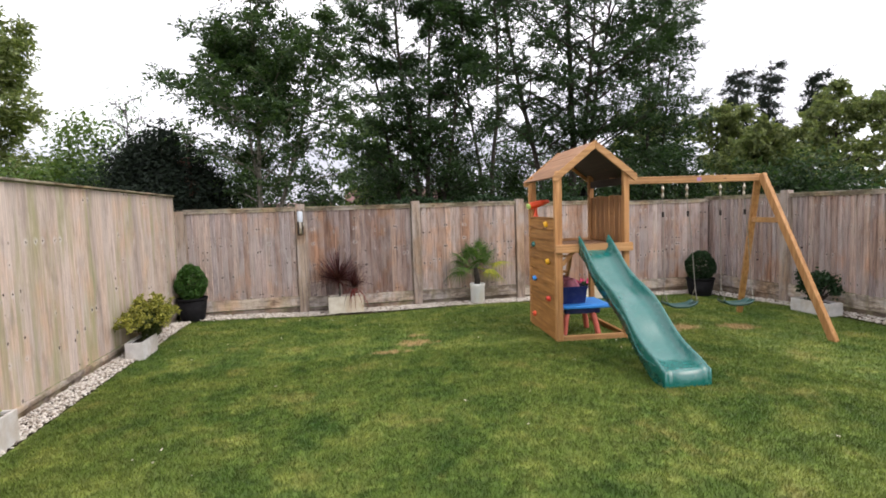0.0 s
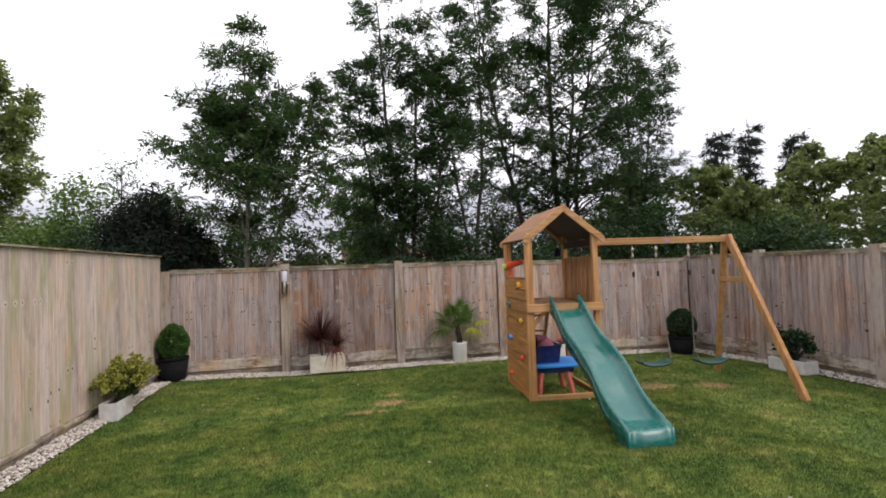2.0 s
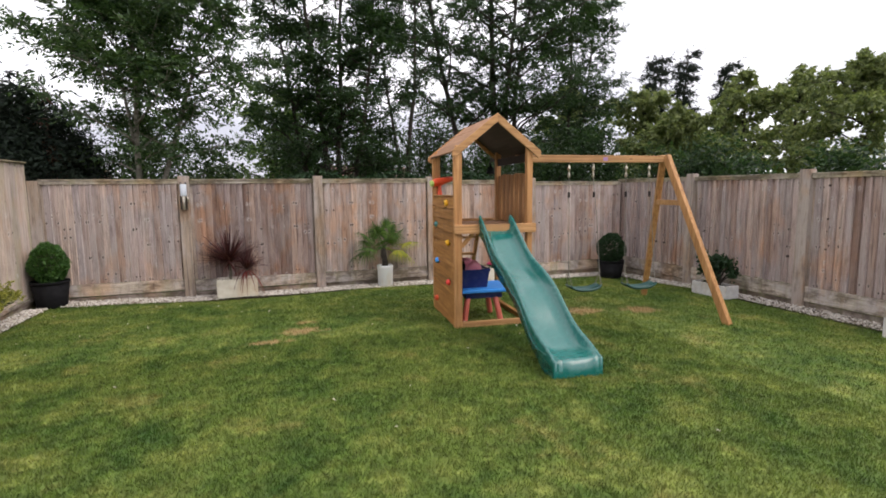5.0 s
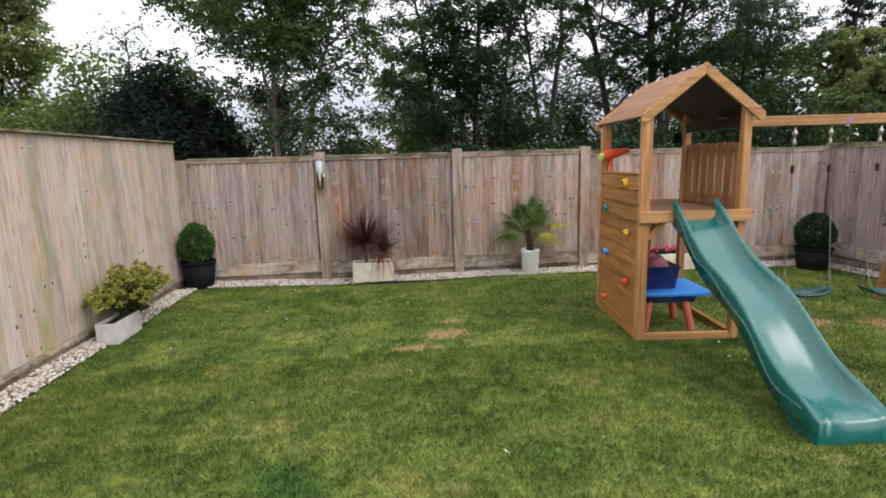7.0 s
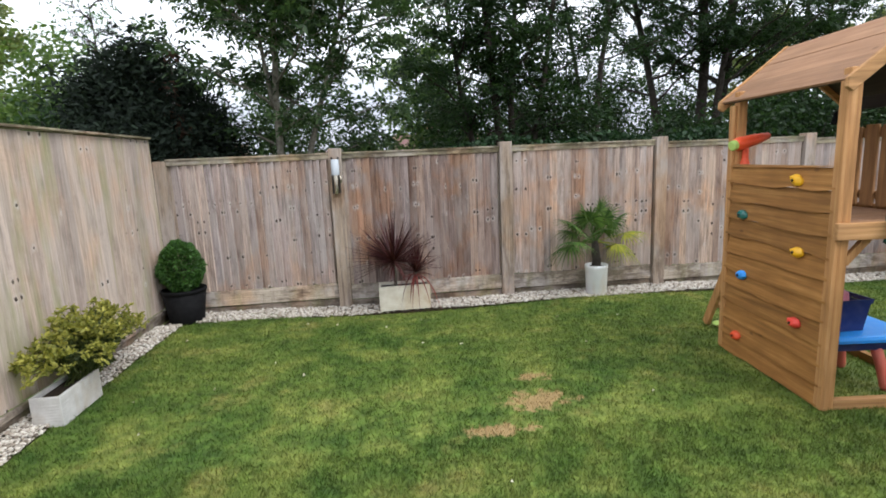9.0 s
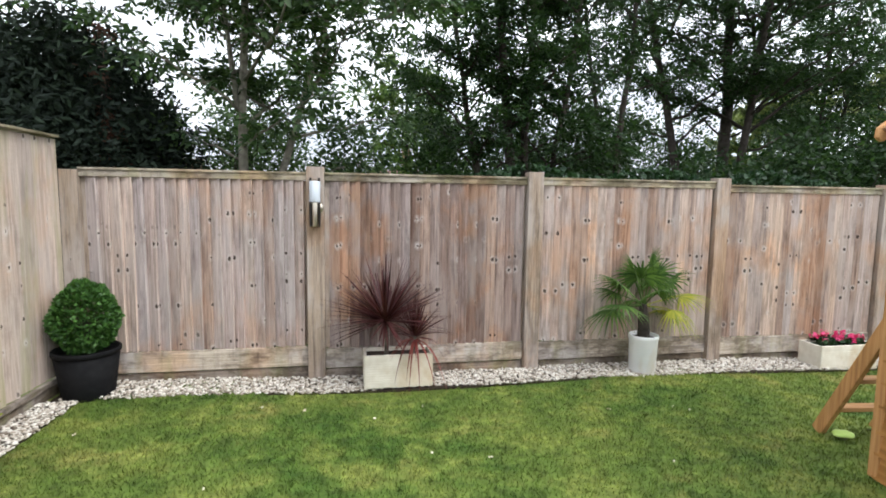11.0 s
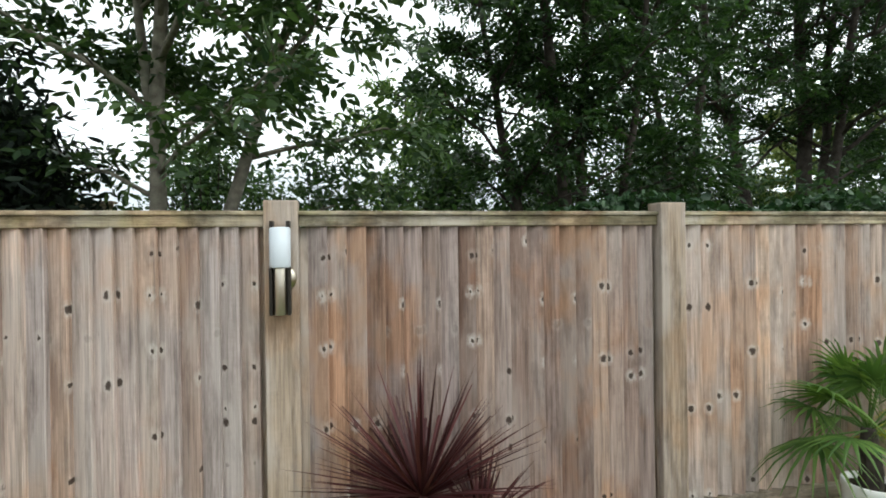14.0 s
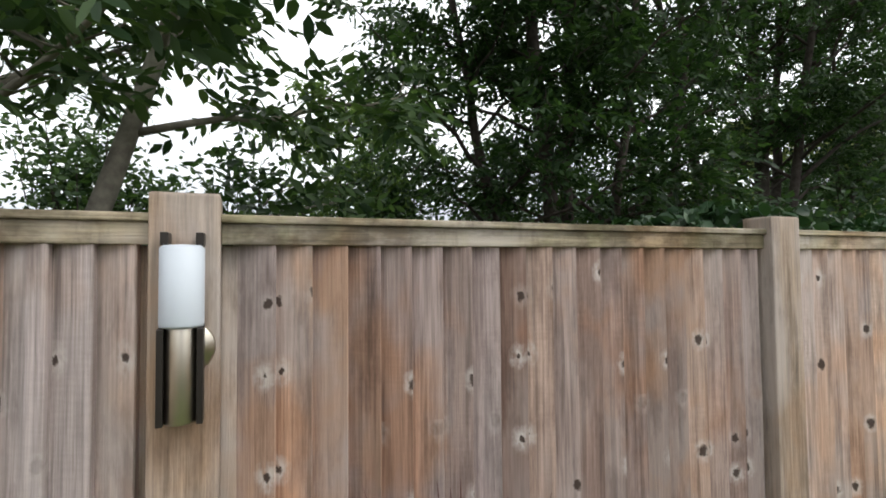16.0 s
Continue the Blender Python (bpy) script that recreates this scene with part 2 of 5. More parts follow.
M_SLATS = plain_wood("slat_timber", (0.30, 0.15, 0.06), (0.44, 0.235, 0.09), "z")
M_GREEN = plastic("green_plastic", (0.004, 0.118, 0.102), 0.24, 0.02)
M_GREEN.node_tree.nodes["Principled BSDF"].inputs["Specular IOR Level"].default_value = 0.55
M_GREEN.node_tree.nodes["Principled BSDF"].inputs["Coat Weight"].default_value = 0.5
M_GREEN.node_tree.nodes["Principled BSDF"].inputs["Coat Roughness"].default_value = 0.14
M_SEAT = plastic("dark_green_plastic", (0.004, 0.050, 0.042), 0.35, 0.03)
M_BLUE = plastic("blue_plastic", (0.03, 0.30, 0.88), 0.4)
M_NAVY = plastic("navy_plastic", (0.006, 0.018, 0.13), 0.4)
M_SALMON = plastic("salmon_plastic", (0.62, 0.14, 0.10), 0.5)
M_ORANGE = plastic("orange_plastic", (0.80, 0.085, 0.02), 0.4)
M_YELLOW = plastic("yellow_plastic", (0.80, 0.42, 0.01), 0.45)
M_RED = plastic("red_plastic", (0.72, 0.05, 0.03), 0.45)
M_LIME = plastic("lime_plastic", (0.45, 0.62, 0.16), 0.5)
M_PINK = plastic("pink_plastic", (0.62, 0.20, 0.28), 0.7, 0.4)
M_VIOLET = plastic("violet_print", (0.30, 0.17, 0.36), 0.6)
M_BLACKP = plastic("black_plastic", (0.004, 0.004, 0.005), 0.75, 0.005)
M_BLACKP.node_tree.nodes["Principled BSDF"].inputs["Specular IOR Level"].default_value = 0.2
M_WHITEP = stoneware("white_glaze", (0.74, 0.75, 0.77), (0.82, 0.82, 0.82), 6, 0.5, (0.62, 0.54, 0.42))
M_CREAM = stoneware("cream_concrete", (0.60, 0.55, 0.46), (0.74, 0.70, 0.62), 9, 0.85, (0.50, 0.36, 0.20))
M_GREYC = stoneware("grey_concrete", (0.50, 0.49, 0.48), (0.64, 0.63, 0.62), 12, 0.85, (0.42, 0.34, 0.24))
M_SOIL = stoneware("dark_soil", (0.012, 0.009, 0.007), (0.05, 0.036, 0.025), 60, 0.95)
M_STEEL = Nodes("brushed_steel", rough=0.32, metal=1.0).mat
M_STEEL.node_tree.nodes["Principled BSDF"].inputs["Base Color"].default_value = (0.50, 0.455, 0.38, 1)
M_DARKMETAL = Nodes("dark_metal", rough=0.4, metal=0.6).mat
M_DARKMETAL.node_tree.nodes["Principled BSDF"].inputs["Base Color"].default_value = (0.035, 0.030, 0.027, 1)
M_OPAL = plastic("opal_diffuser", (0.50, 0.54, 0.60), 0.45, 0.0)
M_ROPE = stoneware("pale_rope", (0.17, 0.16, 0.14), (0.27, 0.25, 0.22), 200, 0.9)
M_BARK = stoneware("grey_bark", (0.075, 0.068, 0.054), (0.20, 0.185, 0.15), 14, 0.95, (0.10, 0.11, 0.07))
M_DARKBARK = stoneware("dark_bark", (0.022, 0.018, 0.015), (0.06, 0.05, 0.042), 14, 0.95)
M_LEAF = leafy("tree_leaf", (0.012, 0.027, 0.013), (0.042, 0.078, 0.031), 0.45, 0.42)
M_LEAF_A = leafy("ash_leaf", (0.016, 0.036, 0.016), (0.070, 0.115, 0.045))
M_LEAF_B = leafy("tree_leaf_pale", (0.055, 0.10, 0.028), (0.14, 0.20, 0.06))
# leaf colour lifted to paint in haze and top light on distant trees
M_HAZEDLEAF = leafy("hazed_far_leaf", (0.085, 0.115, 0.050), (0.24, 0.27, 0.11), 0.6)
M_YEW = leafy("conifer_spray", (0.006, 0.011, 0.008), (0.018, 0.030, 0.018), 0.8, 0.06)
M_RUST = leafy("rust_spray", (0.05, 0.022, 0.016), (0.10, 0.045, 0.03), 0.6, 0.15)
M_BOX = leafy("box_leaf", (0.022, 0.062, 0.014), (0.085, 0.185, 0.040), 0.4, 0.2)
M_DKBOX = leafy("dark_box_leaf", (0.010, 0.028, 0.012), (0.030, 0.065, 0.026), 0.45, 0.2)
M_SPURGE = leafy("spurge_leaf", (0.14, 0.155, 0.03), (0.42, 0.39, 0.09), 0.5, 0.3)
M_SPURGED = leafy("spurge_low_leaf", (0.035, 0.055, 0.016), (0.10, 0.115, 0.03), 0.5, 0.3)
M_PALM = leafy("palm_leaf", (0.028, 0.070, 0.018), (0.13, 0.21, 0.055), 0.38, 0.3)
M_PALMY = leafy("palm_leaf_yellowing", (0.16, 0.20, 0.03), (0.42, 0.38, 0.06), 0.4, 0.3)
M_CORDY = leafy("cordyline_leaf", (0.030, 0.010, 0.012), (0.105, 0.034, 0.036), 0.4, 0.25)
M_CORDYR = leafy("cordyline_leaf_red", (0.10, 0.022, 0.022), (0.24, 0.06, 0.05), 0.4, 0.25)
M_PETAL = leafy("pink_petal", (0.55, 0.03, 0.16), (0.75, 0.10, 0.28), 0.5, 0.3)
M_BRICK = stoneware("house_brick", (0.22, 0.10, 0.075), (0.34, 0.17, 0.13), 8)
M_TILE = stoneware("house_tile", (0.13, 0.075, 0.068), (0.19, 0.11, 0.10), 8)
M_WHITEPAINT = stoneware("white_paint", (0.72, 0.72, 0.71), (0.80, 0.80, 0.79), 5, 0.5)
M_GLASSY = Nodes("window_glass", rough=0.08, spec=0.6).mat
M_GLASSY.node_tree.nodes["Principled BSDF"].inputs["Base Color"].default_value = (0.03, 0.035, 0.04, 1)


def grass_material(name, blade):
    n = Nodes(name, rough=0.6, spec=0.2)
    pos = n.coords((1, 1, 0), "World")
    big = n.noise(pos, 0.75, 4, 0.6)
    mid = n.noise(pos, 2.2, 5, 0.65)
    col = n.ramp(mid, [(0.32, (0.036, 0.080, 0.015)), (0.50, (0.086, 0.136, 0.026)), (0.66, (0.190, 0.220, 0.052))])
    col = n.mix(n.ramp(big, [(0.44, (0.0,)), (0.64, (0.55,))]), col, (0.170, 0.208, 0.044))
    spot = n.noise(pos, 1.5, 5, 0.65)
    col = n.mix(n.ramp(spot, [(0.57, (0.0,)), (0.69, (0.55,))]), col, (0.31, 0.265, 0.09))
    fine = n.noise(pos, 38, 3, 0.6)
    col = n.mix(1.0, col, n.ramp(fine, [(0.3, (0.78,)), (0.7, (1.15,))]), "MULTIPLY")
    tuft = n.noise(pos, 11, 4, 0.65)
    col = n.mix(1.0, col, n.ramp(tuft, [(0.34, (0.70,)), (0.5, (1.0,)), (0.66, (1.38,))]), "MULTIPLY")
    # dry, worn patches
    worn = None
    for cx, cy, rx, ry in ((0.95, 5.98, 0.23, 0.15), (0.60, 5.66, 0.24, 0.07), (1.02, 6.35, 0.12, 0.07), (4.4, 5.75, 0.30, 0.2), (5.2, 5.65, 0.28, 0.2)):
        sub = n.add("ShaderNodeVectorMath")
        sub.operation = "SUBTRACT"
        n.link(pos, sub.inputs[0])
        sub.inputs[1].default_value = (cx, cy, 0)
        div = n.add("ShaderNodeVectorMath")
        div.operation = "DIVIDE"
        n.link(sub.outputs[0], div.inputs[0])
        div.inputs[1].default_value = (rx, ry, 1)
        ln = n.add("ShaderNodeVectorMath")
        ln.operation = "LENGTH"
        n.link(div.outputs[0], ln.inputs[0])
        worn = ln.outputs["Value"] if worn is None else n.math("MINIMUM", worn, ln.outputs["Value"])
    worn = n.math("ADD", worn, n.math("MULTIPLY", n.math("SUBTRACT", n.noise(pos, 10.0, 5, 0.7), 0.5), 3.6))
    col = n.mix(n.ramp(worn, [(0.65, (0.85,)), (1.05, (0.0,))]), col, (0.36, 0.24, 0.12))
    if blade:
        col = n.mix(1.0, col, n.ramp(n.island(), [(0.0, (0.75,)), (0.5, (1.0,)), (0.92, (1.3,)), (1.0, (1.7,))]), "MULTIPLY")
        tr = n.add("ShaderNodeBsdfTranslucent")
        n.link(col, tr.inputs["Color"])
        ms = n.add("ShaderNodeMixShader", Fac=0.3)
        n.colour(col)
        n.link(n.b.outputs[0], ms.inputs[1])
        n.link(tr.outputs[0], ms.inputs[2])
        n.link(ms.outputs[0], n.t.nodes["Material Output"].inputs["Surface"])
        return n.mat
    n.bump(fine, 0.3, 0.01)
    return n.colour(col)


M_LAWN = grass_material("lawn_sward", False)
M_BLADE = grass_material("lawn_blade", True)
_g = Nodes("gravel_stone", rough=0.8, spec=0.3)
M_STONE = _g.colour(_g.ramp(_g.island(), [(0.0, (0.07, 0.055, 0.045)), (0.14, (0.30, 0.25, 0.20)), (0.4, (0.50, 0.45, 0.39)), (0.8, (0.70, 0.67, 0.62)), (0.93, (0.58, 0.53, 0.46)), (1.0, (0.16, 0.14, 0.12))]))


# ---- mesh helpers ----
def grid_mesh(name, verts, faces):
    me = bpy.data.meshes.new(name)
    verts = np.asarray(verts, dtype=np.float32)
    faces = np.asarray(faces, dtype=np.int32)
    k = faces.shape[1]
    me.vertices.add(len(verts))
    me.vertices.foreach_set("co", verts.ravel())
    me.loops.add(faces.size)
    me.loops.foreach_set("vertex_index", faces.ravel())
    me.polygons.add(len(faces))
    me.polygons.foreach_set("loop_start", np.arange(0, faces.size, k, dtype=np.int32))
    me.polygons.foreach_set("loop_total", np.full(len(faces), k, dtype=np.int32))
    me.update(calc_edges=True)
    return me


def mesh_of(bm, name, material, smooth=False):
    me = bpy.data.meshes.new(name)
    bmesh.ops.recalc_face_normals(bm, faces=bm.faces)
    bm.to_mesh(me)
    bm.free()
    me.materials.append(material)
    if smooth:
        me.polygons.foreach_set("use_smooth", [True] * len(me.polygons))
    return me


def part(name, bm, material, parent=None, label="", smooth=False, m=None):
    me = bm if isinstance(bm, bpy.types.Mesh) else mesh_of(bm, name, material, smooth)
    if not me.materials:
        me.materials.append(material)
    ob = new(name, me)
    ob.parent = parent
    if m is not None:
        ob.matrix_basis = m
    if label:
        tagged(ob, label)
    return ob


def thing(name, m, label, category, group="", kind=""):
    return_ob = tagged(new(name), label, category, group, kind)
    return_ob.matrix_basis = m
    return return_ob


def box(bm, x0, x1, y0, y1, z0, z1, bevel=0.0, m=None):
    vs = [bm.verts.new((x, y, z)) for z in (z0, z1) for x, y in ((x0, y0), (x1, y0), (x1, y1), (x0, y1))]
    fs = [bm.faces.new([vs[i] for i in q]) for q in ((3, 2, 1, 0), (4, 5, 6, 7), (0, 1, 5, 4), (1, 2, 6, 5), (2, 3, 7, 6), (3, 0, 4, 7))]
    if bevel:
        es = list({e for f in fs for e in f.edges})
        r = bmesh.ops.bevel(bm, geom=es, offset=bevel, segments=2, affect="EDGES", profile=0.6)
        vs = list({v for f in r["faces"] for v in f.verts} | {v for v in vs if v.is_valid})
    if m is not None:
        bmesh.ops.transform(bm, matrix=m, verts=vs)
    return vs


def boxed(*a, **k):
    bm = bmesh.new()
    box(bm, *a, **k)
    return bm


def beam(p, q, w, h, bevel=0.006, up=(0, 0, 1)):
    """A squared timber from p to q, w wide and h deep."""
    p, q = Vector(p), Vector(q)
    d = (q - p)
    z = d.normalized()
    x = Vector(up).cross(z)
    if x.length < 1e-3:
        x = Vector((1, 0, 0))
    x.normalize()
    y = z.cross(x)
    m = Matrix((x, y, z)).transposed().to_4x4()
    m.translation = p
    bm = bmesh.new()
    box(bm, -w / 2, w / 2, -h / 2, h / 2, 0, d.length, bevel, m)
    return bm


def lathe(bm, profile, segments=24, m=None, jitter=0.0):
    """A turned body from (radius, height) pairs."""
    rings = []
    for r, z in profile:
        rings.append([bm.verts.new((r * math.cos(2 * math.pi * i / segments), r * math.sin(2 * math.pi * i / segments), z)) for i in range(segments)])
    for a, b in zip(rings, rings[1:]):
        for i in range(segments):
            j = (i + 1) % segments
            bm.faces.new((a[i], a[j], b[j], b[i]))
    bm.faces.new(list(reversed(rings[0])))
    bm.faces.new(rings[-1])
    vs = [v for r in rings for v in r]
    if m is not None:
        bmesh.ops.transform(bm, matrix=m, verts=vs)
    return vs


def tube(bm, pts, radii, segments=8):
    """A round tapered body along points."""
    rings = []
    for i, p in enumerate(pts):
        p = Vector(p)
        a, b = Vector(pts[max(i - 1, 0)]), Vector(pts[min(i + 1, len(pts) - 1)])
        z = (b - a).normalized()
        x = z.orthogonal().normalized() if i == 0 else (rings_x - z * rings_x.dot(z)).normalized()
        rings_x = x
        y = z.cross(x)
        rings.append([bm.verts.new(p + radii[i] * (math.cos(2 * math.pi * k / segments) * x + math.sin(2 * math.pi * k / segments) * y)) for k in range(segments)])
    for a, b in zip(rings, rings[1:]):
        for k in range(segments):
            j = (k + 1) % segments
            bm.faces.new((a[k], a[j], b[j], b[k]))
    bm.faces.new(list(reversed(rings[0])))
    bm.faces.new(rings[-1])


def leaf_mesh(name, centres, size, rng, material, aspect=0.45, droop=0.2, outward=None):
    """Many small folded leaves, one island each."""
    n = len(centres)
    d = rng.normal(size=(n, 3))
    d[:, 2] = d[:, 2] * 0.6 - droop
    if outward is not None:
        d = d * 0.6 + outward
    d /= np.linalg.norm(d, axis=1)[:, None] + 1e-9
    s = rng.normal(size=(n, 3))
    s -= (s * d).sum(1)[:, None] * d
    s /= np.linalg.norm(s, axis=1)[:, None] + 1e-9
    up = np.cross(d, s)
    ln = size * rng.uniform(0.65, 1.3, n)[:, None]
    wd = ln * aspect
    b = centres - d * ln * 0.5
    v = np.empty((n, 6, 3))
    v[:, 0] = b
    v[:, 1] = b + d * ln * 0.32 + s * wd * 0.5 + up * wd * 0.14
    v[:, 2] = b + d * ln * 0.70 + s * wd * 0.38 + up * wd * 0.10
    v[:, 3] = b + d * ln
    v[:, 4] = b + d * ln * 0.70 - s * wd * 0.38 + up * wd * 0.10
    v[:, 5] = b + d * ln * 0.32 - s * wd * 0.5 + up * wd * 0.14
    i = (np.arange(n) * 6)[:, None]
    f = np.concatenate([i + np.array([0, 1, 2, 3]), i + np.array([0, 3, 4, 5])])
    me = grid_mesh(name, v.reshape(-1, 3), f)
    me.materials.append(material)
    return me


def ground_z(x, y):
    """The lawn falls a little towards its far end."""
    x, y = np.asarray(x, dtype=float), np.asarray(y, dtype=float)
    s = np.clip((x - 2.4) / 5.0, 0, 1)
    q = np.clip((y - 6.3) / 2.0, 0, 1) * np.clip((x + 3.0) / 3.0, 0.3, 1)
    return -0.07 * q * q * (3 - 2 * q) - 0.10 * s * s * (3 - 2 * s)


# ---- ground: one sheet to the horizon ----
gx = np.concatenate([[-900, -300, -100, -40, -15, -6], np.linspace(-3.2, 8.4, 59), [12, 20, 40, 100, 300, 900]])
gy = np.concatenate([[-900, -300, -100, -30], np.linspace(-8, 10, 46), [14, 20, 40, 100, 300, 900]])
GX, GY = np.meshgrid(gx, gy, indexing="ij")
GZ = ground_z(GX, GY)
inner = (np.abs(GX - 2.5) < 6) & (np.abs(GY - 1) < 10)
GZ = GZ + inner * 0.012 * np.sin(GX * 1.7 + 0.6) * np.sin(GY * 1.3)
nx, ny = len(gx), len(gy)
idx = np.arange(nx * ny).reshape(nx, ny)
quads = np.stack([idx[:-1, :-1], idx[1:, :-1], idx[1:, 1:], idx[:-1, 1:]], -1).reshape(-1, 4)
ground_me = grid_mesh("ground", np.stack([GX, GY, GZ], -1).reshape(-1, 3), quads)
ground_me.materials.append(M_LAWN)
tagged(new("ground", ground_me), "green mown lawn with dry yellow patches", "lawn", kind="structure")


# fence lines: left side as a function of y
def left_x(y):
    return -2.40 + (y - 8.83) * 0.026


BACK_Y = 8.86
RIGHT_X = 7.42


# ---- lawn blades ----
rng = np.random.default_rng(4)
bx_, by_ = [], []
for count, x0, x1, y0, y1 in ((330000, -2.3, 7.05, 1.2, 8.47), (170000, -2.2, 4.6, 1.2, 5.6), (260000, -2.45, 7.0, -6.4, 1.2)):
    bx_.append(rng.uniform(x0, x1, count))
    by_.append(rng.uniform(y0, y1, count))
bx_, by_ = np.concatenate(bx_), np.concatenate(by_)
ok = bx_ > left_x(by_) + 0.265 + 0.02 * np.sin(by_ * 5)
bx_, by_ = bx_[ok], by_[ok]
nb = len(bx_)
ang = rng.uniform(0, 2 * np.pi, nb)
hgt = rng.uniform(0.014, 0.036, nb)
lean = rng.uniform(0.1, 0.9, nb) * hgt
la = rng.uniform(0, 2 * np.pi, nb)
wv = rng.uniform(0.0025, 0.0045, nb)
gz = ground_z(bx_, by_) + 0.012 * np.sin(bx_ * 1.7 + 0.6) * np.sin(by_ * 1.3) - 0.004
root = np.stack([bx_, by_, gz], -1)
side = np.stack([np.cos(ang), np.sin(ang), 0 * ang], -1) * wv[:, None]
tip = root + np.stack([np.cos(la) * lean, np.sin(la) * lean, hgt], -1)
bv = np.stack([root - side, root + side, tip], 1).reshape(-1, 3)
blade_me = grid_mesh("lawn_blades", bv, np.arange(nb * 3).reshape(-1, 3))
blade_me.materials.append(M_BLADE)
tagged(new("lawn_blades", blade_me), "short mown green grass blades on the lawn", "grass", kind="stuff")


# ---- gravel margins ----
def pebbles(name, xs, ys, size, seed, label):
    """A bed of small pale stones, each a squashed twelve-corner body."""
    r = np.random.default_rng(seed)
    n = len(xs)
    bm = bmesh.new()
    bmesh.ops.create_icosphere(bm, subdivisions=1, radius=1.0)
    bm.verts.ensure_lookup_table()
    sv = np.array([v.co[:] for v in bm.verts])
    sf = np.array([[v.index for v in f.verts] for f in bm.faces])
    bm.free()
    sc = size * r.uniform(0.55, 1.25, (n, 1)) * r.uniform(0.6, 1.2, (n, 3)) * np.array([1.2, 1.0, 0.62])
    a = r.uniform(0, 2 * np.pi, n)
    v = sv[None] * sc[:, None] * r.uniform(0.82, 1.12, (n, len(sv), 1))
    ca, sa = np.cos(a)[:, None], np.sin(a)[:, None]
    v = np.stack([v[..., 0] * ca - v[..., 1] * sa, v[..., 0] * sa + v[..., 1] * ca, v[..., 2]], -1)
    z = ground_z(xs, ys) + 0.012 + r.uniform(0, 0.018, n)
    v += np.stack([xs, ys, z], -1)[:, None]
    f = (sf[None] + (np.arange(n) * len(sv))[:, None, None]).reshape(-1, 3)
    me = grid_mesh(name, v.reshape(-1, 3), f)
    me.materials.append(M_STONE)
    return tagged(new(name, me), label, "gravel", kind="stuff")


def bed(name, corners, label):
    bm = bmesh.new()
    vs = [bm.verts.new((x, y, float(ground_z(x, y)) + dz)) for x, y in corners for dz in (-0.04, 0.008)]
    k = len(corners)
    bm.faces.new([vs[2 * i + 1] for i in range(k)])
    bm.faces.new([vs[2 * i] for i in reversed(range(k))])
    for i in range(k):
        j = (i + 1) % k
        bm.faces.new((vs[2 * i], vs[2 * j], vs[2 * j + 1], vs[2 * i + 1]))
    return tagged(part(name, bm, M_SOIL), label, "soil bed", kind="structure")


GB = 8.46
bx_list = [-2.35 + 9.65 * i / 20 for i in range(21)]
bed("gravel_bed_back", [(x, GB) for x in bx_list] + [(x, 8.84) for x in reversed(bx_list)], "dark soil margin under pale gravel along the fence")
bed("gravel_bed_side", [(left_x(-6), -6), (left_x(-6) + 0.265, -6), *[(left_x(y) + 0.265, y) for y in (5.5, 6.3, 6.8, 7.3, 7.8, 8.2, GB)], *[(left_x(y), y) for y in (GB, 8.2, 7.8, 7.3, 6.8, 6.3, 5.5)]], "dark soil margin under pale gravel beside the fence")
bed("gravel_bed_east", [(7.02, -6), (7.40, -6), *[(7.40, y) for y in (5.5, 6.3, 6.8, 7.3, 7.8, 8.2, GB)], *[(7.02, y) for y in (GB, 8.2, 7.8, 7.3, 6.8, 6.3, 5.5)]], "dark soil margin under pale gravel beside the fence")
r_ = np.random.default_rng(8)
n_ = 15000
xs = r_.uniform(-2.3, 7.3, n_)
ys = GB + 0.01 + r_.uniform(0, 0.36, n_) + 0.02 * np.sin(xs * 4)
pebbles("gravel", xs, ys, 0.0135, 1, "pale cream gravel stones in a margin along the fence")
ys = np.concatenate([3.2 + 5.2 * r_.uniform(0, 1, 6500), -6.0 + 9.2 * r_.uniform(0, 1, 9000)])
xs = left_x(ys) + r_.uniform(0.02, 0.275, 15500)
pebbles("gravel", xs, ys, 0.0135, 2, "pale cream gravel stones beside the taller fence")
ys = -6.0 + 14.4 * r_.uniform(0, 1, 9000)
xs = 7.04 + r_.uniform(0, 0.34, 9000)
pebbles("gravel", xs, ys, 0.0135, 3, "pale cream gravel stones beside the weathered fence")


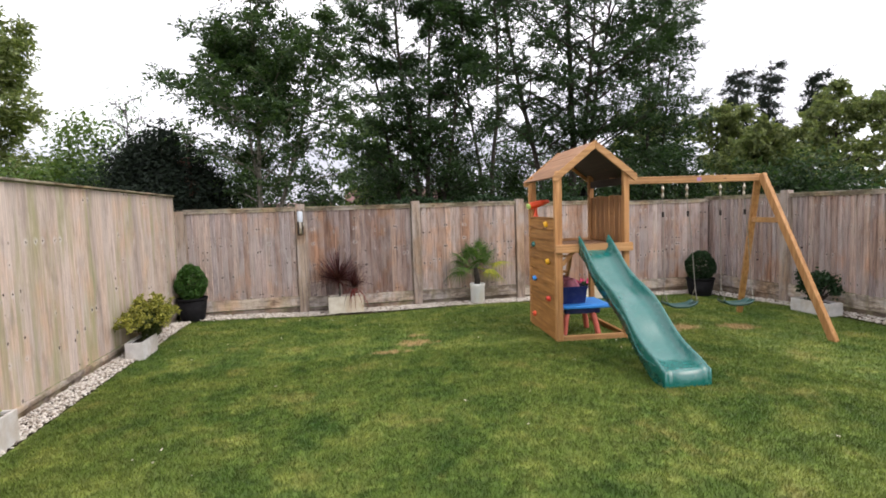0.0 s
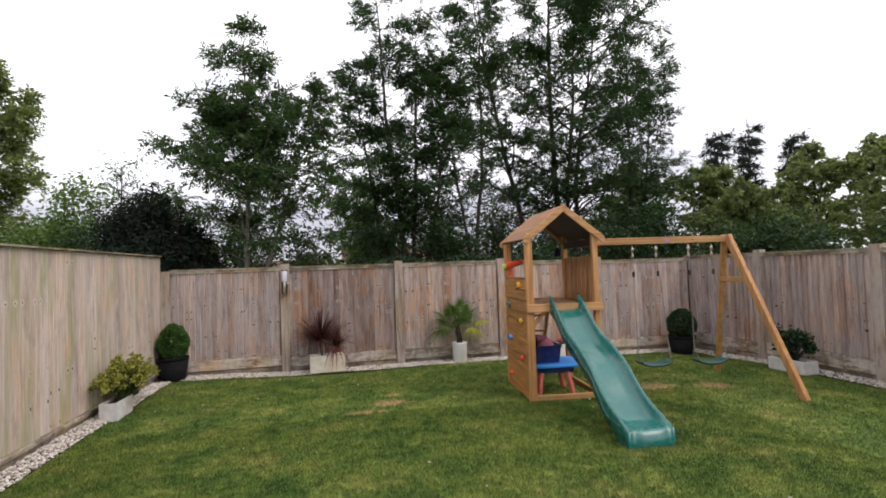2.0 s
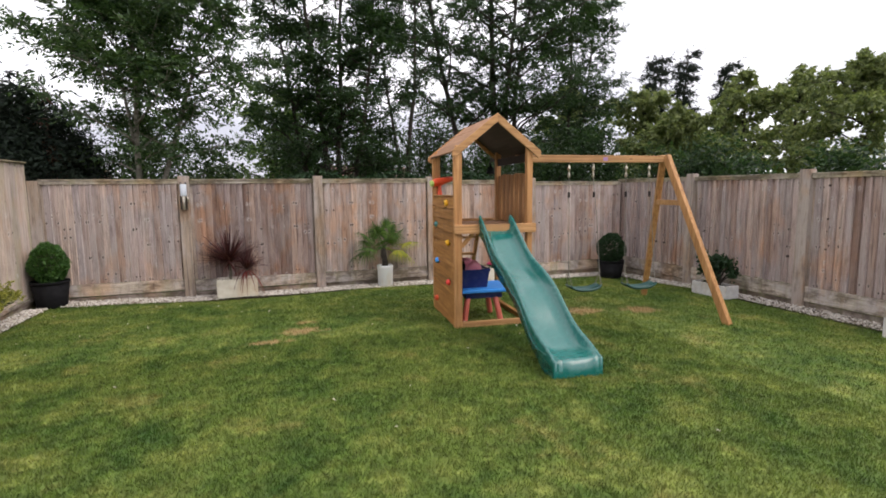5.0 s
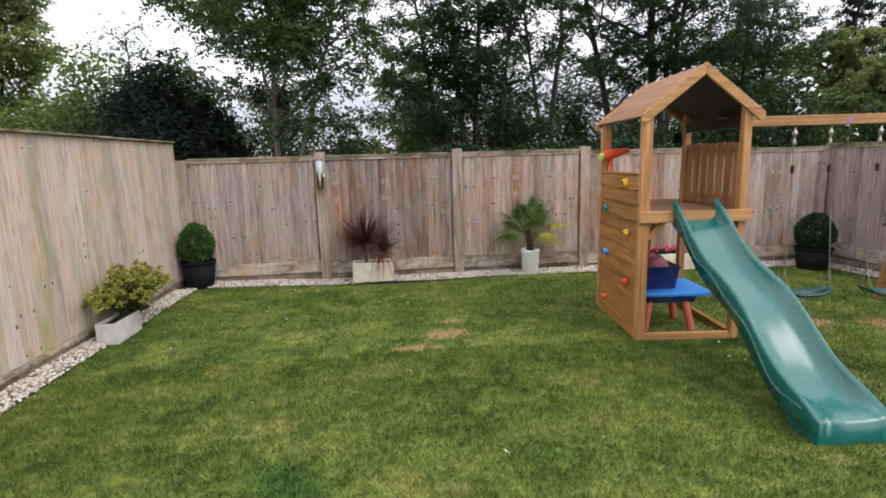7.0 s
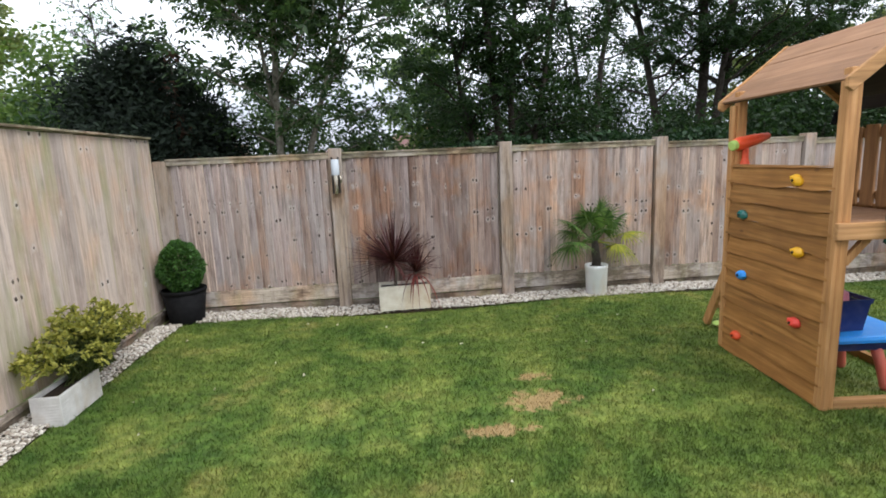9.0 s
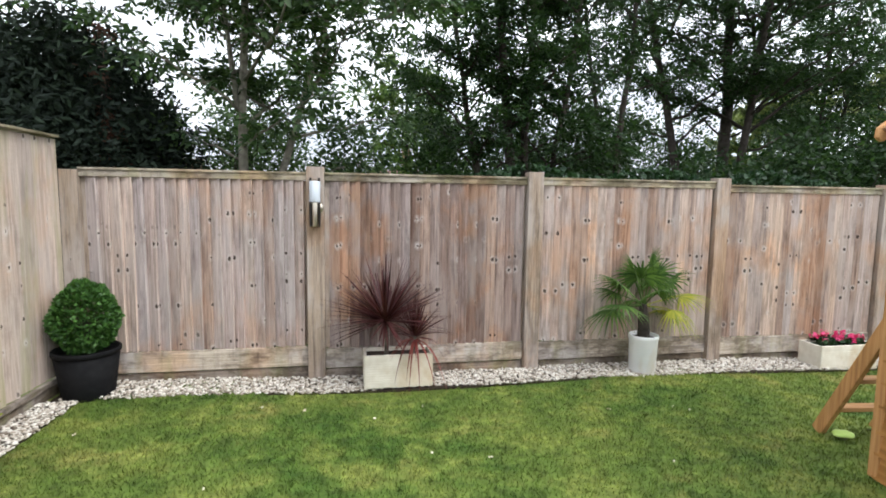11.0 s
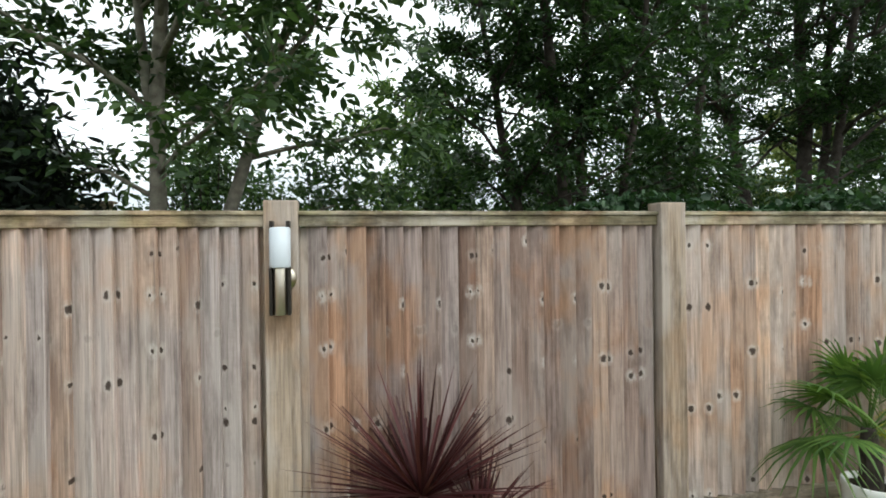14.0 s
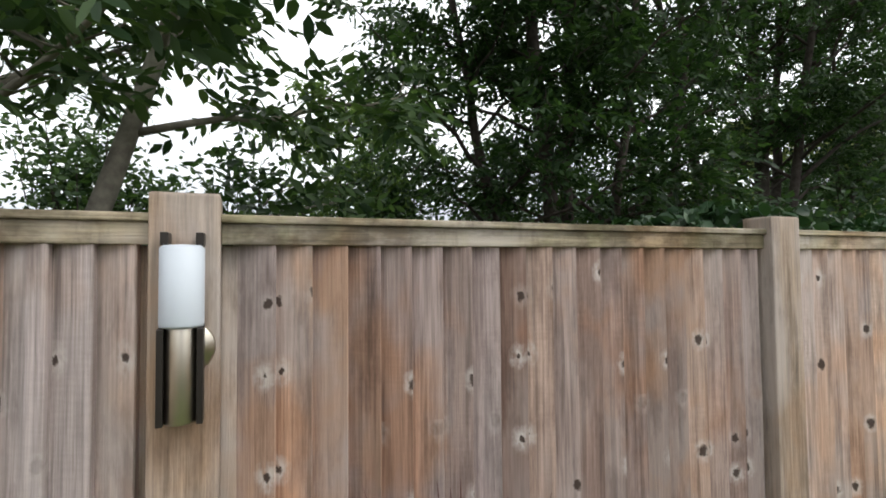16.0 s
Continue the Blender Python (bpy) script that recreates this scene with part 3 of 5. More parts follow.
# ---- trees and hedges beyond the fences ----
def grow(rng, base, height, spread, trunk_r, lean=(0, 0), forks=1, first=0.16, limbs=26, droop=0.0, crown=None, fan=0.10):
    """Trunks, limbs and side branches as polylines, with the leafy twigs that they carry."""
    lines, twigs = [], []
    for f in range(forks):
        fa = 0.25 + (f - 1) * 2.4
        fl = np.array([lean[0] + (math.cos(fa) * fan if f else 0), lean[1] + (math.sin(fa) * fan if f else 0), 1.0])
        h = height * (1.0 if f == 0 else rng.uniform(0.72, 0.92))
        pts, p = [], np.array(base, dtype=float)
        k = 9
        for i in range(k + 1):
            pts.append(p.copy())
            p = p + fl * h / k + np.array([rng.normal(0, 0.07 * h / k), rng.normal(0, 0.07 * h / k), 0])
        tr = trunk_r * (1 if f == 0 else 0.75)
        lines.append((pts, [tr * (1 - 0.92 * (i / k) ** 0.9) + 0.006 for i in range(k + 1)]))
        n_l = int(limbs * (1 if f == 0 else 0.75))
        for j in range(n_l):
            u = min(first + (1 - first) * (j + rng.uniform(0, 1)) / n_l, 0.985)
            i0 = min(int(u * k), k - 1)
            o = pts[i0] + (pts[i0 + 1] - pts[i0]) * (u * k - i0)
            shape = crown(u) if crown else math.sin(math.pi * min(1, u * 0.80 + 0.17)) ** 0.7
            L = max(0.3, spread * shape * rng.uniform(0.45, 1.12))
            a = j * 2.399 + rng.uniform(-0.6, 0.6)
            d = np.array([math.cos(a), math.sin(a), rng.uniform(0.25, 0.95) - droop])
            d /= np.linalg.norm(d)
            lp, q = [], o.copy()
            for s in range(6):
                lp.append(q.copy())
                q = q + d * L / 5 + rng.normal(0, 0.035, 3) * L
                d = d + np.array([0, 0, -0.07 - droop * 0.3])
            lines.append((lp, [max(0.005, min(tr * 0.45, 0.012 + 0.014 * L) * (1 - s / 6)) for s in range(6)]))
            for s in range(1 if u > 0.5 else 2, 6):
                for _ in range(3 if s < 5 else 4):
                    bd = d * 0.5 + rng.normal(0, 0.65, 3)
                    bd[2] = bd[2] * 0.45 + 0.10 - droop * 0.6
                    bd /= np.linalg.norm(bd)
                    bl = rng.uniform(0.22, 0.42) * (0.35 + 0.35 * L)
                    e = lp[s] + bd * bl
                    lines.append(([lp[s], (lp[s] + e) / 2 + rng.normal(0, 0.02, 3), e], [0.006, 0.0045, 0.002]))
                    for g in (0.4, 0.7, 1.0):
                        td = bd * 0.6 + rng.normal(0, 0.6, 3) * np.array([1, 1, 0.6])
                        td[2] -= 0.15
                        td /= np.linalg.norm(td)
                        o2 = lp[s] + (e - lp[s]) * g
                        twigs.append((o2, o2 + td * rng.uniform(0.18, 0.36)))
    return lines, twigs


def tree(name, label, seed, base, height, spread, trunk_r, leaves, leaf, mats, lean=(0, 0), forks=1, first=0.16, limbs=26, droop=0.0, crown=None, aspect=0.45, category="tree", group="", fan=0.10):
    rng = np.random.default_rng(seed)
    t = thing(name, pose(base[0], base[1], float(ground_z(base[0], base[1]))), label, category, group)
    lines, twigs = grow(rng, (0, 0, -0.05), height, spread, trunk_r, lean, forks, first, limbs, droop, crown, fan)
    bm = bmesh.new()
    for pts, radii in lines:
        tube(bm, pts, radii, 10 if radii[0] > 0.03 else (5 if radii[0] > 0.007 else 3))
    part("trunk", bm, mats[0], t, smooth=True)
    a = np.array([p for p, _ in twigs])
    b = np.array([q for _, q in twigs])
    per = max(1, round(leaves / len(a)))
    f = rng.uniform(0.05, 1.05, (len(a), per, 1))
    side = rng.normal(0, 1, (len(a), per, 3))
    side /= np.linalg.norm(side, axis=2)[:, :, None]
    along = (b - a)[:, None, :]
    cen = (a[:, None] + along * f + side * leaf * 0.42).reshape(-1, 3)
    out = (side + along / (np.linalg.norm(along, axis=2)[:, :, None] + 1e-6) * 0.7).reshape(-1, 3)
    out[:, 2] -= 0.25
    cen[:, 2] = np.maximum(cen[:, 2], 0.05)
    part("crown", leaf_mesh("crown", cen, leaf, rng, mats[1], aspect, 0.2, out), mats[1], t)
    return t


def shrub(name, label, seed, base, size, leaves, leaf, mats, category="shrub", lumps=26, group="", aspect=0.5, spiky=0.0):
    """A bush of leaf clumps over a spray of stems."""
    rng = np.random.default_rng(seed)
    t = thing(name, pose(base[0], base[1], float(ground_z(base[0], base[1]))), label, category, group)
    sx, sy, sz = size
    d = rng.normal(size=(lumps, 3))
    d /= np.linalg.norm(d, axis=1)[:, None]
    rad = rng.uniform(0.25, 0.95, lumps)[:, None]
    c = d * rad * np.array([sx, sy, sz * 0.5]) + np.array([0, 0, sz * 0.52])
    c[:, 2] += rng.uniform(0, spiky, lumps) * sz
    bm = bmesh.new()
    for p in c:
        tube(bm, [(p[0] * 0.1, p[1] * 0.1, -0.03), (p[0] * 0.5, p[1] * 0.5, p[2] * 0.5), tuple(p)], [0.018, 0.012, 0.005], 4)
    tagged(part("stem", bm, mats[0], t), kind="stuff")
    pick = rng.integers(0, lumps, leaves)
    w = 0.24 * (sx * sy * sz) ** (1 / 3)
    cen = c[pick] + rng.normal(0, 0.55, (leaves, 3)) * w
    cen[:, 2] = np.maximum(cen[:, 2], 0.04)
    part("foliage", leaf_mesh("foliage", cen, leaf, rng, mats[1], aspect), mats[1], t)
    return t


def pinnate(name, origin, way, rng, material, length, pairs, leaflet, aspect):
    """Compound leaves: paired leaflets along a nodding stalk, one island each."""
    n = len(origin)
    d = way / (np.linalg.norm(way, axis=1)[:, None] + 1e-9)
    up = rng.normal(0, 0.45, (n, 3)) + np.array([0, 0, 1.0])
    s = np.cross(d, up)
    s /= np.linalg.norm(s, axis=1)[:, None] + 1e-9
    nn = np.cross(s, d)
    L = length * rng.uniform(0.7, 1.2, n)[:, None]
    verts = []
    spots = [(0.25 + 0.65 * i / max(1, pairs - 1), sg) for i in range(pairs) for sg in (-1, 1)] + [(1.0, 0)]
    for f, sg in spots:
        o = origin + d * L * f + np.array([0, 0, -0.28]) * L * f * f
        ld = d * (0.6 if sg else 1.0) + s * sg * 0.85 + nn * rng.normal(0, 0.25, (n, 1)) + np.array([0, 0, -0.22 - 0.2 * f])
        ld += rng.normal(0, 0.16, (n, 3))
        ld /= np.linalg.norm(ld, axis=1)[:, None]
        bn = nn + rng.normal(0, 0.35, (n, 3))
        ss = np.cross(bn, ld)
        ss /= np.linalg.norm(ss, axis=1)[:, None] + 1e-9
        un = np.cross(ld, ss)
        ln = leaflet * rng.uniform(0.75, 1.2, (n, 1))
        w = ln * aspect
        verts.append(np.stack([o, o + ld * ln * 0.30 + ss * w * 0.46 + un * w * 0.12, o + ld * ln * 0.68 + ss * w * 0.40 + un * w * 0.08, o + ld * ln, o + ld * ln * 0.68 - ss * w * 0.40 + un * w * 0.08, o + ld * ln * 0.30 - ss * w * 0.46 + un * w * 0.12], 1))
    v = np.concatenate(verts)
    i = (np.arange(len(v)) * 6)[:, None]
    me = grid_mesh(name, v.reshape(-1, 3), np.concatenate([i + np.array([0, 1, 2, 3]), i + np.array([0, 3, 4, 5])]))
    me.materials.append(material)
    return me


def ash_tree(name, label, seed, base, stems, spread, outline, mats, leaves=4200, first=0.22, limbs=30, leaf=0.24, leaflet=0.078, pairs=4, aspect=0.42, rise=(0.35, 1.1), group=""):
    """A many-stemmed ash: upswept limbs, side branches and compound leaves. A stem is (start, lean, height, radius)."""
    rng = np.random.default_rng(seed)
    t = thing(name, pose(base[0], base[1], float(ground_z(base[0], base[1]))), label, "tree", group)
    lines, ends = [], []
    for start, lean, height, radius in stems:
        p = np.array(start, dtype=float)
        k = 12
        step = (height - p[2]) / k
        pts, drift = [], np.array([lean[0], lean[1], 1.0])
        for i in range(k + 1):
            pts.append(p.copy())
            p = p + drift * step + np.array([rng.normal(0, 0.045), rng.normal(0, 0.045), 0]) * step
            drift[:2] = drift[:2] * 0.94
        lines.append((pts, [radius * (1 - 0.93 * (i / k) ** 0.85) + 0.005 for i in range(k + 1)]))
        for j in range(limbs):
            u = min(first + (1 - first) * (j + rng.uniform(0, 1)) / limbs, 0.995)
            i0 = min(int(u * k), k - 1)
            o = pts[i0] + (pts[i0 + 1] - pts[i0]) * (u * k - i0)
            L = max(0.25, spread * outline(u) * rng.uniform(0.5, 1.15))
            a = j * 2.399 + rng.uniform(-0.7, 0.7)
            d = np.array([math.cos(a), math.sin(a), rng.uniform(rise[0], rise[1]) * (0.6 + 0.6 * u)])
            d /= np.linalg.norm(d)
            q, lp = o.copy(), []
            for s_ in range(8):
                lp.append(q.copy())
                q = q + d * L / 7 + rng.normal(0, 0.020, 3) * L
                d = d + np.array([0, 0, rng.uniform(-0.10, 0.06)])
                d /= np.linalg.norm(d)
            lr = max(0.006, min(radius * 0.38, 0.006 + 0.010 * L))
            lines.append((lp, [lr * (1 - s_ / 9) for s_ in range(8)]))
            for s_ in range(2, 8):
                for sg in (-1, 1):
                    side = np.cross(d, [0, 0, 1.0]) * sg
                    bd = d * rng.uniform(0.3, 0.9) + side * rng.uniform(0.4, 1.0) + np.array([0, 0, rng.uniform(-0.35, 0.6)])
                    bd /= np.linalg.norm(bd)
                    bl = rng.uniform(0.16, 0.42) * (0.45 + 0.42 * L * (1 - s_ / 11))
                    e = lp[s_] + bd * bl
                    lines.append(([lp[s_], (lp[s_] + e) / 2 + rng.normal(0, 0.02, 3), e], [0.0055, 0.004, 0.002]))
                    ends += [(lp[s_] + (e - lp[s_]) * g, bd) for g in (0.45, 0.8, 1.0)]
            ends += [(lp[-1], d)] * 2
    bm = bmesh.new()
    for pts, radii in lines:
        tube(bm, pts, radii, 12 if radii[0] > 0.03 else (6 if radii[0] > 0.006 else 3))
    part("trunk", bm, mats[0], t, smooth=True)
    at = np.array([e[0] for e in ends])
    wy = np.array([e[1] for e in ends])
    pick = rng.integers(0, len(at), leaves)
    o = at[pick] + rng.normal(0, 0.03, (leaves, 3))
    w = wy[pick] * 0.55 + rng.normal(0, 0.62, (leaves, 3)) * np.array([1, 1, 0.55])
    part("crown", pinnate("crown", o, w, rng, mats[1], leaf, pairs, leaflet, aspect), mats[1], t)
    return t


WOOD = (M_DARKBARK, M_LEAF)
ash_tree("tree", "slender grey-barked ash with twin stems and feathery leaves", 11, (-1.15, 9.42), (((0, 0, -0.05), (-0.02, 0.03), 5.9, 0.058), ((0.05, 0.02, 0.95), (0.36, 0.12), 5.0, 0.042), ((-0.02, 0.05, 2.3), (-0.16, 0.25), 4.6, 0.026)), 1.70, lambda u: 0.42 + 0.62 * math.sin(math.pi * min(1, u * 0.95 + 0.02)) - 0.40 * u, (M_BARK, M_LEAF_A), 5000, 0.27, 24, rise=(0.3, 1.0), leaflet=0.074)
ash_tree("tree", "tall many-stemmed ash with dense dark green crown", 12, (2.05, 10.9), (((0, 0, -0.05), (-0.10, 0.02), 7.7, 0.085), ((0.10, 0.05, 0.3), (0.03, 0.06), 6.9, 0.070), ((0.18, 0.0, 0.4), (0.22, 0.05), 6.2, 0.055), ((-0.10, 0.08, 0.3), (-0.26, 0.10), 6.1, 0.060)), 1.6, lambda u: 1.18 - 0.90 * u, WOOD, 7200, 0.23, 24, leaflet=0.070)
ash_tree("tree", "very tall ash with broad dense dark crown", 13, (6.2, 12.5), (((0, 0, -0.05), (-0.03, 0.02), 10.2, 0.13), ((0.2, 0.1, 0.4), (0.24, 0.0), 9.2, 0.09), ((-0.2, 0.1, 0.4), (-0.26, 0.06), 9.0, 0.09), ((0.0, -0.1, 0.6), (0.06, -0.20), 8.6, 0.08)), 2.3, lambda u: 0.75 + 0.5 * math.sin(math.pi * u) - 0.4 * u * u, WOOD, 10600, 0.25, 30, leaf=0.27, leaflet=0.076)
ash_tree("tree", "thin leafy ash with dark trunk among others", 14, (3.7, 11.6), (((0, 0, -0.05), (0.05, 0), 7.6, 0.07), ((0.05, 0, 0.8), (-0.14, 0.05), 6.6, 0.05)), 1.35, lambda u: 1.0 - 0.65 * u, WOOD, 1500, 0.42, 20, leaflet=0.070)
ash_tree("tree", "slim ash with open feathery crown", 15, (8.9, 13.0), (((0, 0, -0.05), (0.03, 0), 8.6, 0.07), ((0.08, 0, 0.8), (0.16, 0.04), 7.6, 0.05)), 1.5, lambda u: 0.9 - 0.5 * u, WOOD, 2900, 0.28, 24, leaf=0.27, leaflet=0.08)
tree("tree", "pale green leafy tree standing further back", 16, (1.0, 15.5), 4.4, 1.7, 0.07, 12000, 0.09, (M_DARKBARK, M_LEAF_B), first=0.1)
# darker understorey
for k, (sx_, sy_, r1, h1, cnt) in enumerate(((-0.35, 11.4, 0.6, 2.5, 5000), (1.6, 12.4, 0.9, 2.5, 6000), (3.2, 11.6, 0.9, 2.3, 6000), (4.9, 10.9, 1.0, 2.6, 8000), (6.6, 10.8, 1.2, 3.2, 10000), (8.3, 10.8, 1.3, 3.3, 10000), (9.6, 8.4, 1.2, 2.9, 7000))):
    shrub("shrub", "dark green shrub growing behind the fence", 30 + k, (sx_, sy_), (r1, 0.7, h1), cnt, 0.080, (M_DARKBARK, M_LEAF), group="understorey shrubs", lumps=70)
# further thicket: the lighter ash leaf colour paints in depth and light
for k, (sx_, sy_, r1, h1, cnt) in enumerate(((-1.9, 14.0, 1.0, 3.5, 9000), (1.55, 14.4, 1.0, 3.7, 7000), (3.4, 14.6, 1.1, 3.7, 7000), (5.3, 15.2, 1.2, 4.0, 8000), (7.4, 15.4, 1.3, 4.0, 8000), (9.8, 14.6, 1.2, 3.6, 9000))):
    shrub("shrub", "tall dark shrub filling the gaps between the trunks", 90 + k, (sx_, sy_), (r1, 0.8, h1), cnt, 0.085, (M_DARKBARK, M_LEAF_A), group="thicket shrubs", lumps=90, spiky=0.10)
for k, (sx_, sy_, r1, h1) in enumerate(((9.1, 9.2, 0.8, 2.7), (9.3, 7.6, 0.9, 2.4), (9.2, 5.8, 0.8, 2.2), (9.3, 4.0, 0.9, 2.1))):
    shrub("shrub", "dark hedge shrub behind the weathered side fence", 80 + k, (sx_, sy_), (r1, 0.9, h1), 8000, 0.085, (M_DARKBARK, M_LEAF), group="hedge shrubs", lumps=70)
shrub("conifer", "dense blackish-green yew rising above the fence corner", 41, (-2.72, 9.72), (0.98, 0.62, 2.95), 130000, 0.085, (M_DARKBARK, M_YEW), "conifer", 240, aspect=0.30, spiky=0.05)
shrub("conifer", "small rust-brown conifer beside the dark yew", 42, (-2.24, 9.42), (0.13, 0.13, 3.05), 3200, 0.06, (M_DARKBARK, M_RUST), "conifer", 60, aspect=0.34)
tree("conifer", "thin young conifer leader poking above the yew", 46, (-3.35, 10.2), 3.75, 0.42, 0.03, 2400, 0.06, (M_DARKBARK, M_BOX), first=0.3, limbs=22, crown=lambda u: 1.05 - 0.95 * u, aspect=0.3, category="conifer")
shrub("shrub", "bright yellow-green leafy shrub beyond the fence", 43, (-4.75, 11.6), (0.95, 0.8, 3.3), 11000, 0.085, (M_DARKBARK, M_LEAF_B), lumps=60, spiky=0.16)
shrub("shrub", "low yellow-green leafy shrub beyond the fence", 47, (-6.5, 11.6), (1.1, 0.8, 2.7), 9000, 0.085, (M_DARKBARK, M_LEAF_B), lumps=60, spiky=0.12)
shrub("shrub", "dark green leafy shrub beyond the fence", 44, (-4.3, 10.3), (0.9, 0.7, 2.45), 9000, 0.08, (M_DARKBARK, M_LEAF), lumps=60)
ash_tree("tree", "distant grey-green tree with feathery crown", 45, (-8.0, 13.6), (((0, 0, -0.05), (0.02, 0), 6.9, 0.10), ((0.1, 0, 0.6), (0.18, 0.0), 5.8, 0.07)), 1.9, lambda u: 1.0 - 0.5 * u, (M_DARKBARK, M_HAZEDLEAF), 4200, 0.2, 24, leaf=0.3, leaflet=0.11)
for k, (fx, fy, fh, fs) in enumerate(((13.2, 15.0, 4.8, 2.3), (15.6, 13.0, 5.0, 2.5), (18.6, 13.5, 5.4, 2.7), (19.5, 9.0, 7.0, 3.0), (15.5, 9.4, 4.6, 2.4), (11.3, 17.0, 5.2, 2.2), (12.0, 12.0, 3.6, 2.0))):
    tree("tree", "green tree beyond the gardens, colour paled for haze", 50 + k, (fx, fy), fh, fs, 0.13, 26000, 0.115, (M_DARKBARK, M_HAZEDLEAF), first=0.08, group="distant trees")
for k, (fx, fy, fh) in enumerate(((14.6, 16.2, 6.6), (16.4, 16.6, 6.9), (18.4, 16.6, 6.6))):
    tree("conifer", "narrow dark conifer with nodding tips", 60 + k, (fx, fy), fh, 1.0, 0.10, 16000, 0.10, (M_DARKBARK, M_YEW), lean=(0.03, 0), first=0.05, limbs=40, droop=0.25, crown=lambda u: 1.1 - 0.95 * u, aspect=0.3, category="conifer", group="distant conifers")


# ---- house glimpsed beyond the trees ----
def house(x, y, w, d, h, ridge, label):
    t = thing("house", pose(x, y, 0), label, "house")
    part("wall", boxed(-w / 2, w / 2, -d / 2, d / 2, -0.2, h), M_BRICK, t)
    bm = bmesh.new()
    e = 0.35
    vs = [bm.verts.new(p) for p in ((-w / 2 - e, -d / 2 - e, h - 0.05), (w / 2 + e, -d / 2 - e, h - 0.05), (w / 2 + e, d / 2 + e, h - 0.05), (-w / 2 - e, d / 2 + e, h - 0.05), (-w / 2 - e, 0, ridge), (w / 2 + e, 0, ridge))]
    for q in ((0, 1, 5, 4), (2, 3, 4, 5), (0, 4, 3), (1, 2, 5), (3, 2, 1, 0)):
        bm.faces.new([vs[i] for i in q])
    part("roof", bm, M_TILE, t, "red clay tiled roof")
    part("fascia", boxed(-w / 2 - e, w / 2 + e, -d / 2 - e - 0.05, -d / 2 - e - 0.005, h - 0.20, h + 0.02), M_WHITEPAINT, t, "white painted fascia")
    for wx in (-w / 4, w / 4):
        win = part("window", boxed(wx - 0.6, wx + 0.6, -d / 2 - 0.03, -d / 2 - 0.004, h - 1.6, h - 0.5), M_WHITEPAINT, t, "white framed window")
        for px in (-0.29, 0.29):
            part("pane", boxed(wx + px - 0.25, wx + px + 0.25, -d / 2 - 0.04, -d / 2 - 0.032, h - 1.52, h - 0.58), M_GLASSY, win)
    return t


house(-4.0, 62.0, 9.0, 7.0, 2.0, 3.0, "low red brick house with tiled roof beyond trees")
far_house = house(6.4, 64.0, 8.0, 7.0, 2.6, 4.6, "brick house with tall chimney beyond trees")
stack = part("chimney", boxed(-0.45, 0.45, -0.3, 0.3, 3.6, 7.0, 0.02), M_BRICK, far_house, "brick chimney stack")
part("crown_course", boxed(-0.53, 0.53, -0.38, 0.38, 6.75, 6.92, 0.02), M_BRICK, stack)
for cx in (-0.22, 0.22):
    bm = bmesh.new()
    lathe(bm, [(0.15, 7.0), (0.13, 7.1), (0.12, 7.45), (0.15, 7.5), (0.10, 7.5)], 14, Matrix.Translation((cx, 0, 0)))
    part("chimney_pot", bm, M_TILE, stack, "clay chimney pot")
house(12.0, 60.0, 10.0, 7.0, 2.4, 4.2, "red brick house with tiled roof beyond trees")


# ---- play tower ----
TOWER = pose(2.585, 5.517, 0.0, 0, 0, -6.5)
W, D = 0.885, 1.12
PLAT = 1.10
tower = thing("play_tower", TOWER, "orange-brown timber play tower with pitched roof and climbing wall", "play tower")
T = 0.068
for px, py in ((0, 0), (W - T, 0), (0, D - T), (W - T, D - T)):
    gz_ = -0.03
    part("post", boxed(px, px + T, py, py + T, gz_, 2.0, 0.010), M_FRAME, tower)
# roof: planked slopes with barge boards
RU0, RU1, RV0, RV1, AP, EV = -0.03, 0.955, -0.03, 1.27, 2.33, 1.935
RC = (RU0 + RU1) / 2
slope = math.atan2(AP - EV, RC - RU0)
SL = math.hypot(AP - EV, RC - RU0)
for sgn in (-1, 1):
    m = Matrix.Translation((RC, 0, AP)) @ Matrix.Rotation(sgn * slope, 4, "Y")
    for i in range(3):
        a, b = sgn * (SL * i / 3 + 0.001), sgn * (SL * (i + 1) / 3 - 0.001)
        part("roof_board", boxed(min(a, b), max(a, b), RV0 + 0.032, RV1 - 0.032, -0.014 - 0.002 * (i % 2), 0.002 - 0.002 * (i % 2), 0.002, m), M_ROOF, tower)
    # added sheet below the boards, its dark colour painting the underside shade
    a, b = sgn * 0.004, sgn * (SL - 0.01)
    part("roof_lining", boxed(min(a, b), max(a, b), RV0 + 0.034, RV1 - 0.034, -0.026, -0.0175, 0.0, m), M_UNDERSHADE, tower, "roof underside with the shade put into its colour")
    for v0 in (RV0, RV1 - 0.03):
        bm = bmesh.new()
        e = RC - RU0 + 0.012
        prof = [(0, AP + 0.012), (sgn * e, EV + 0.012 - 0.005), (sgn * (e + 0.004), EV - 0.045), (sgn * (e - 0.030), EV - 0.068), (0, AP - 0.082)]
        lo = [bm.verts.new((RC + x, v0, z_)) for x, z_ in prof]
        hi = [bm.verts.new((RC + x, v0 + 0.03, z_)) for x, z_ in prof]
        bm.faces.new(lo)
        bm.faces.new(list(reversed(hi)))
        for k_ in range(5):
            bm.faces.new((lo[k_], hi[k_], hi[(k_ + 1) % 5], lo[(k_ + 1) % 5]))
        bmesh.ops.bevel(bm, geom=list(bm.edges), offset=0.004, segments=1, affect="EDGES")
        part("barge_board", bm, M_FRAMEX, tower)
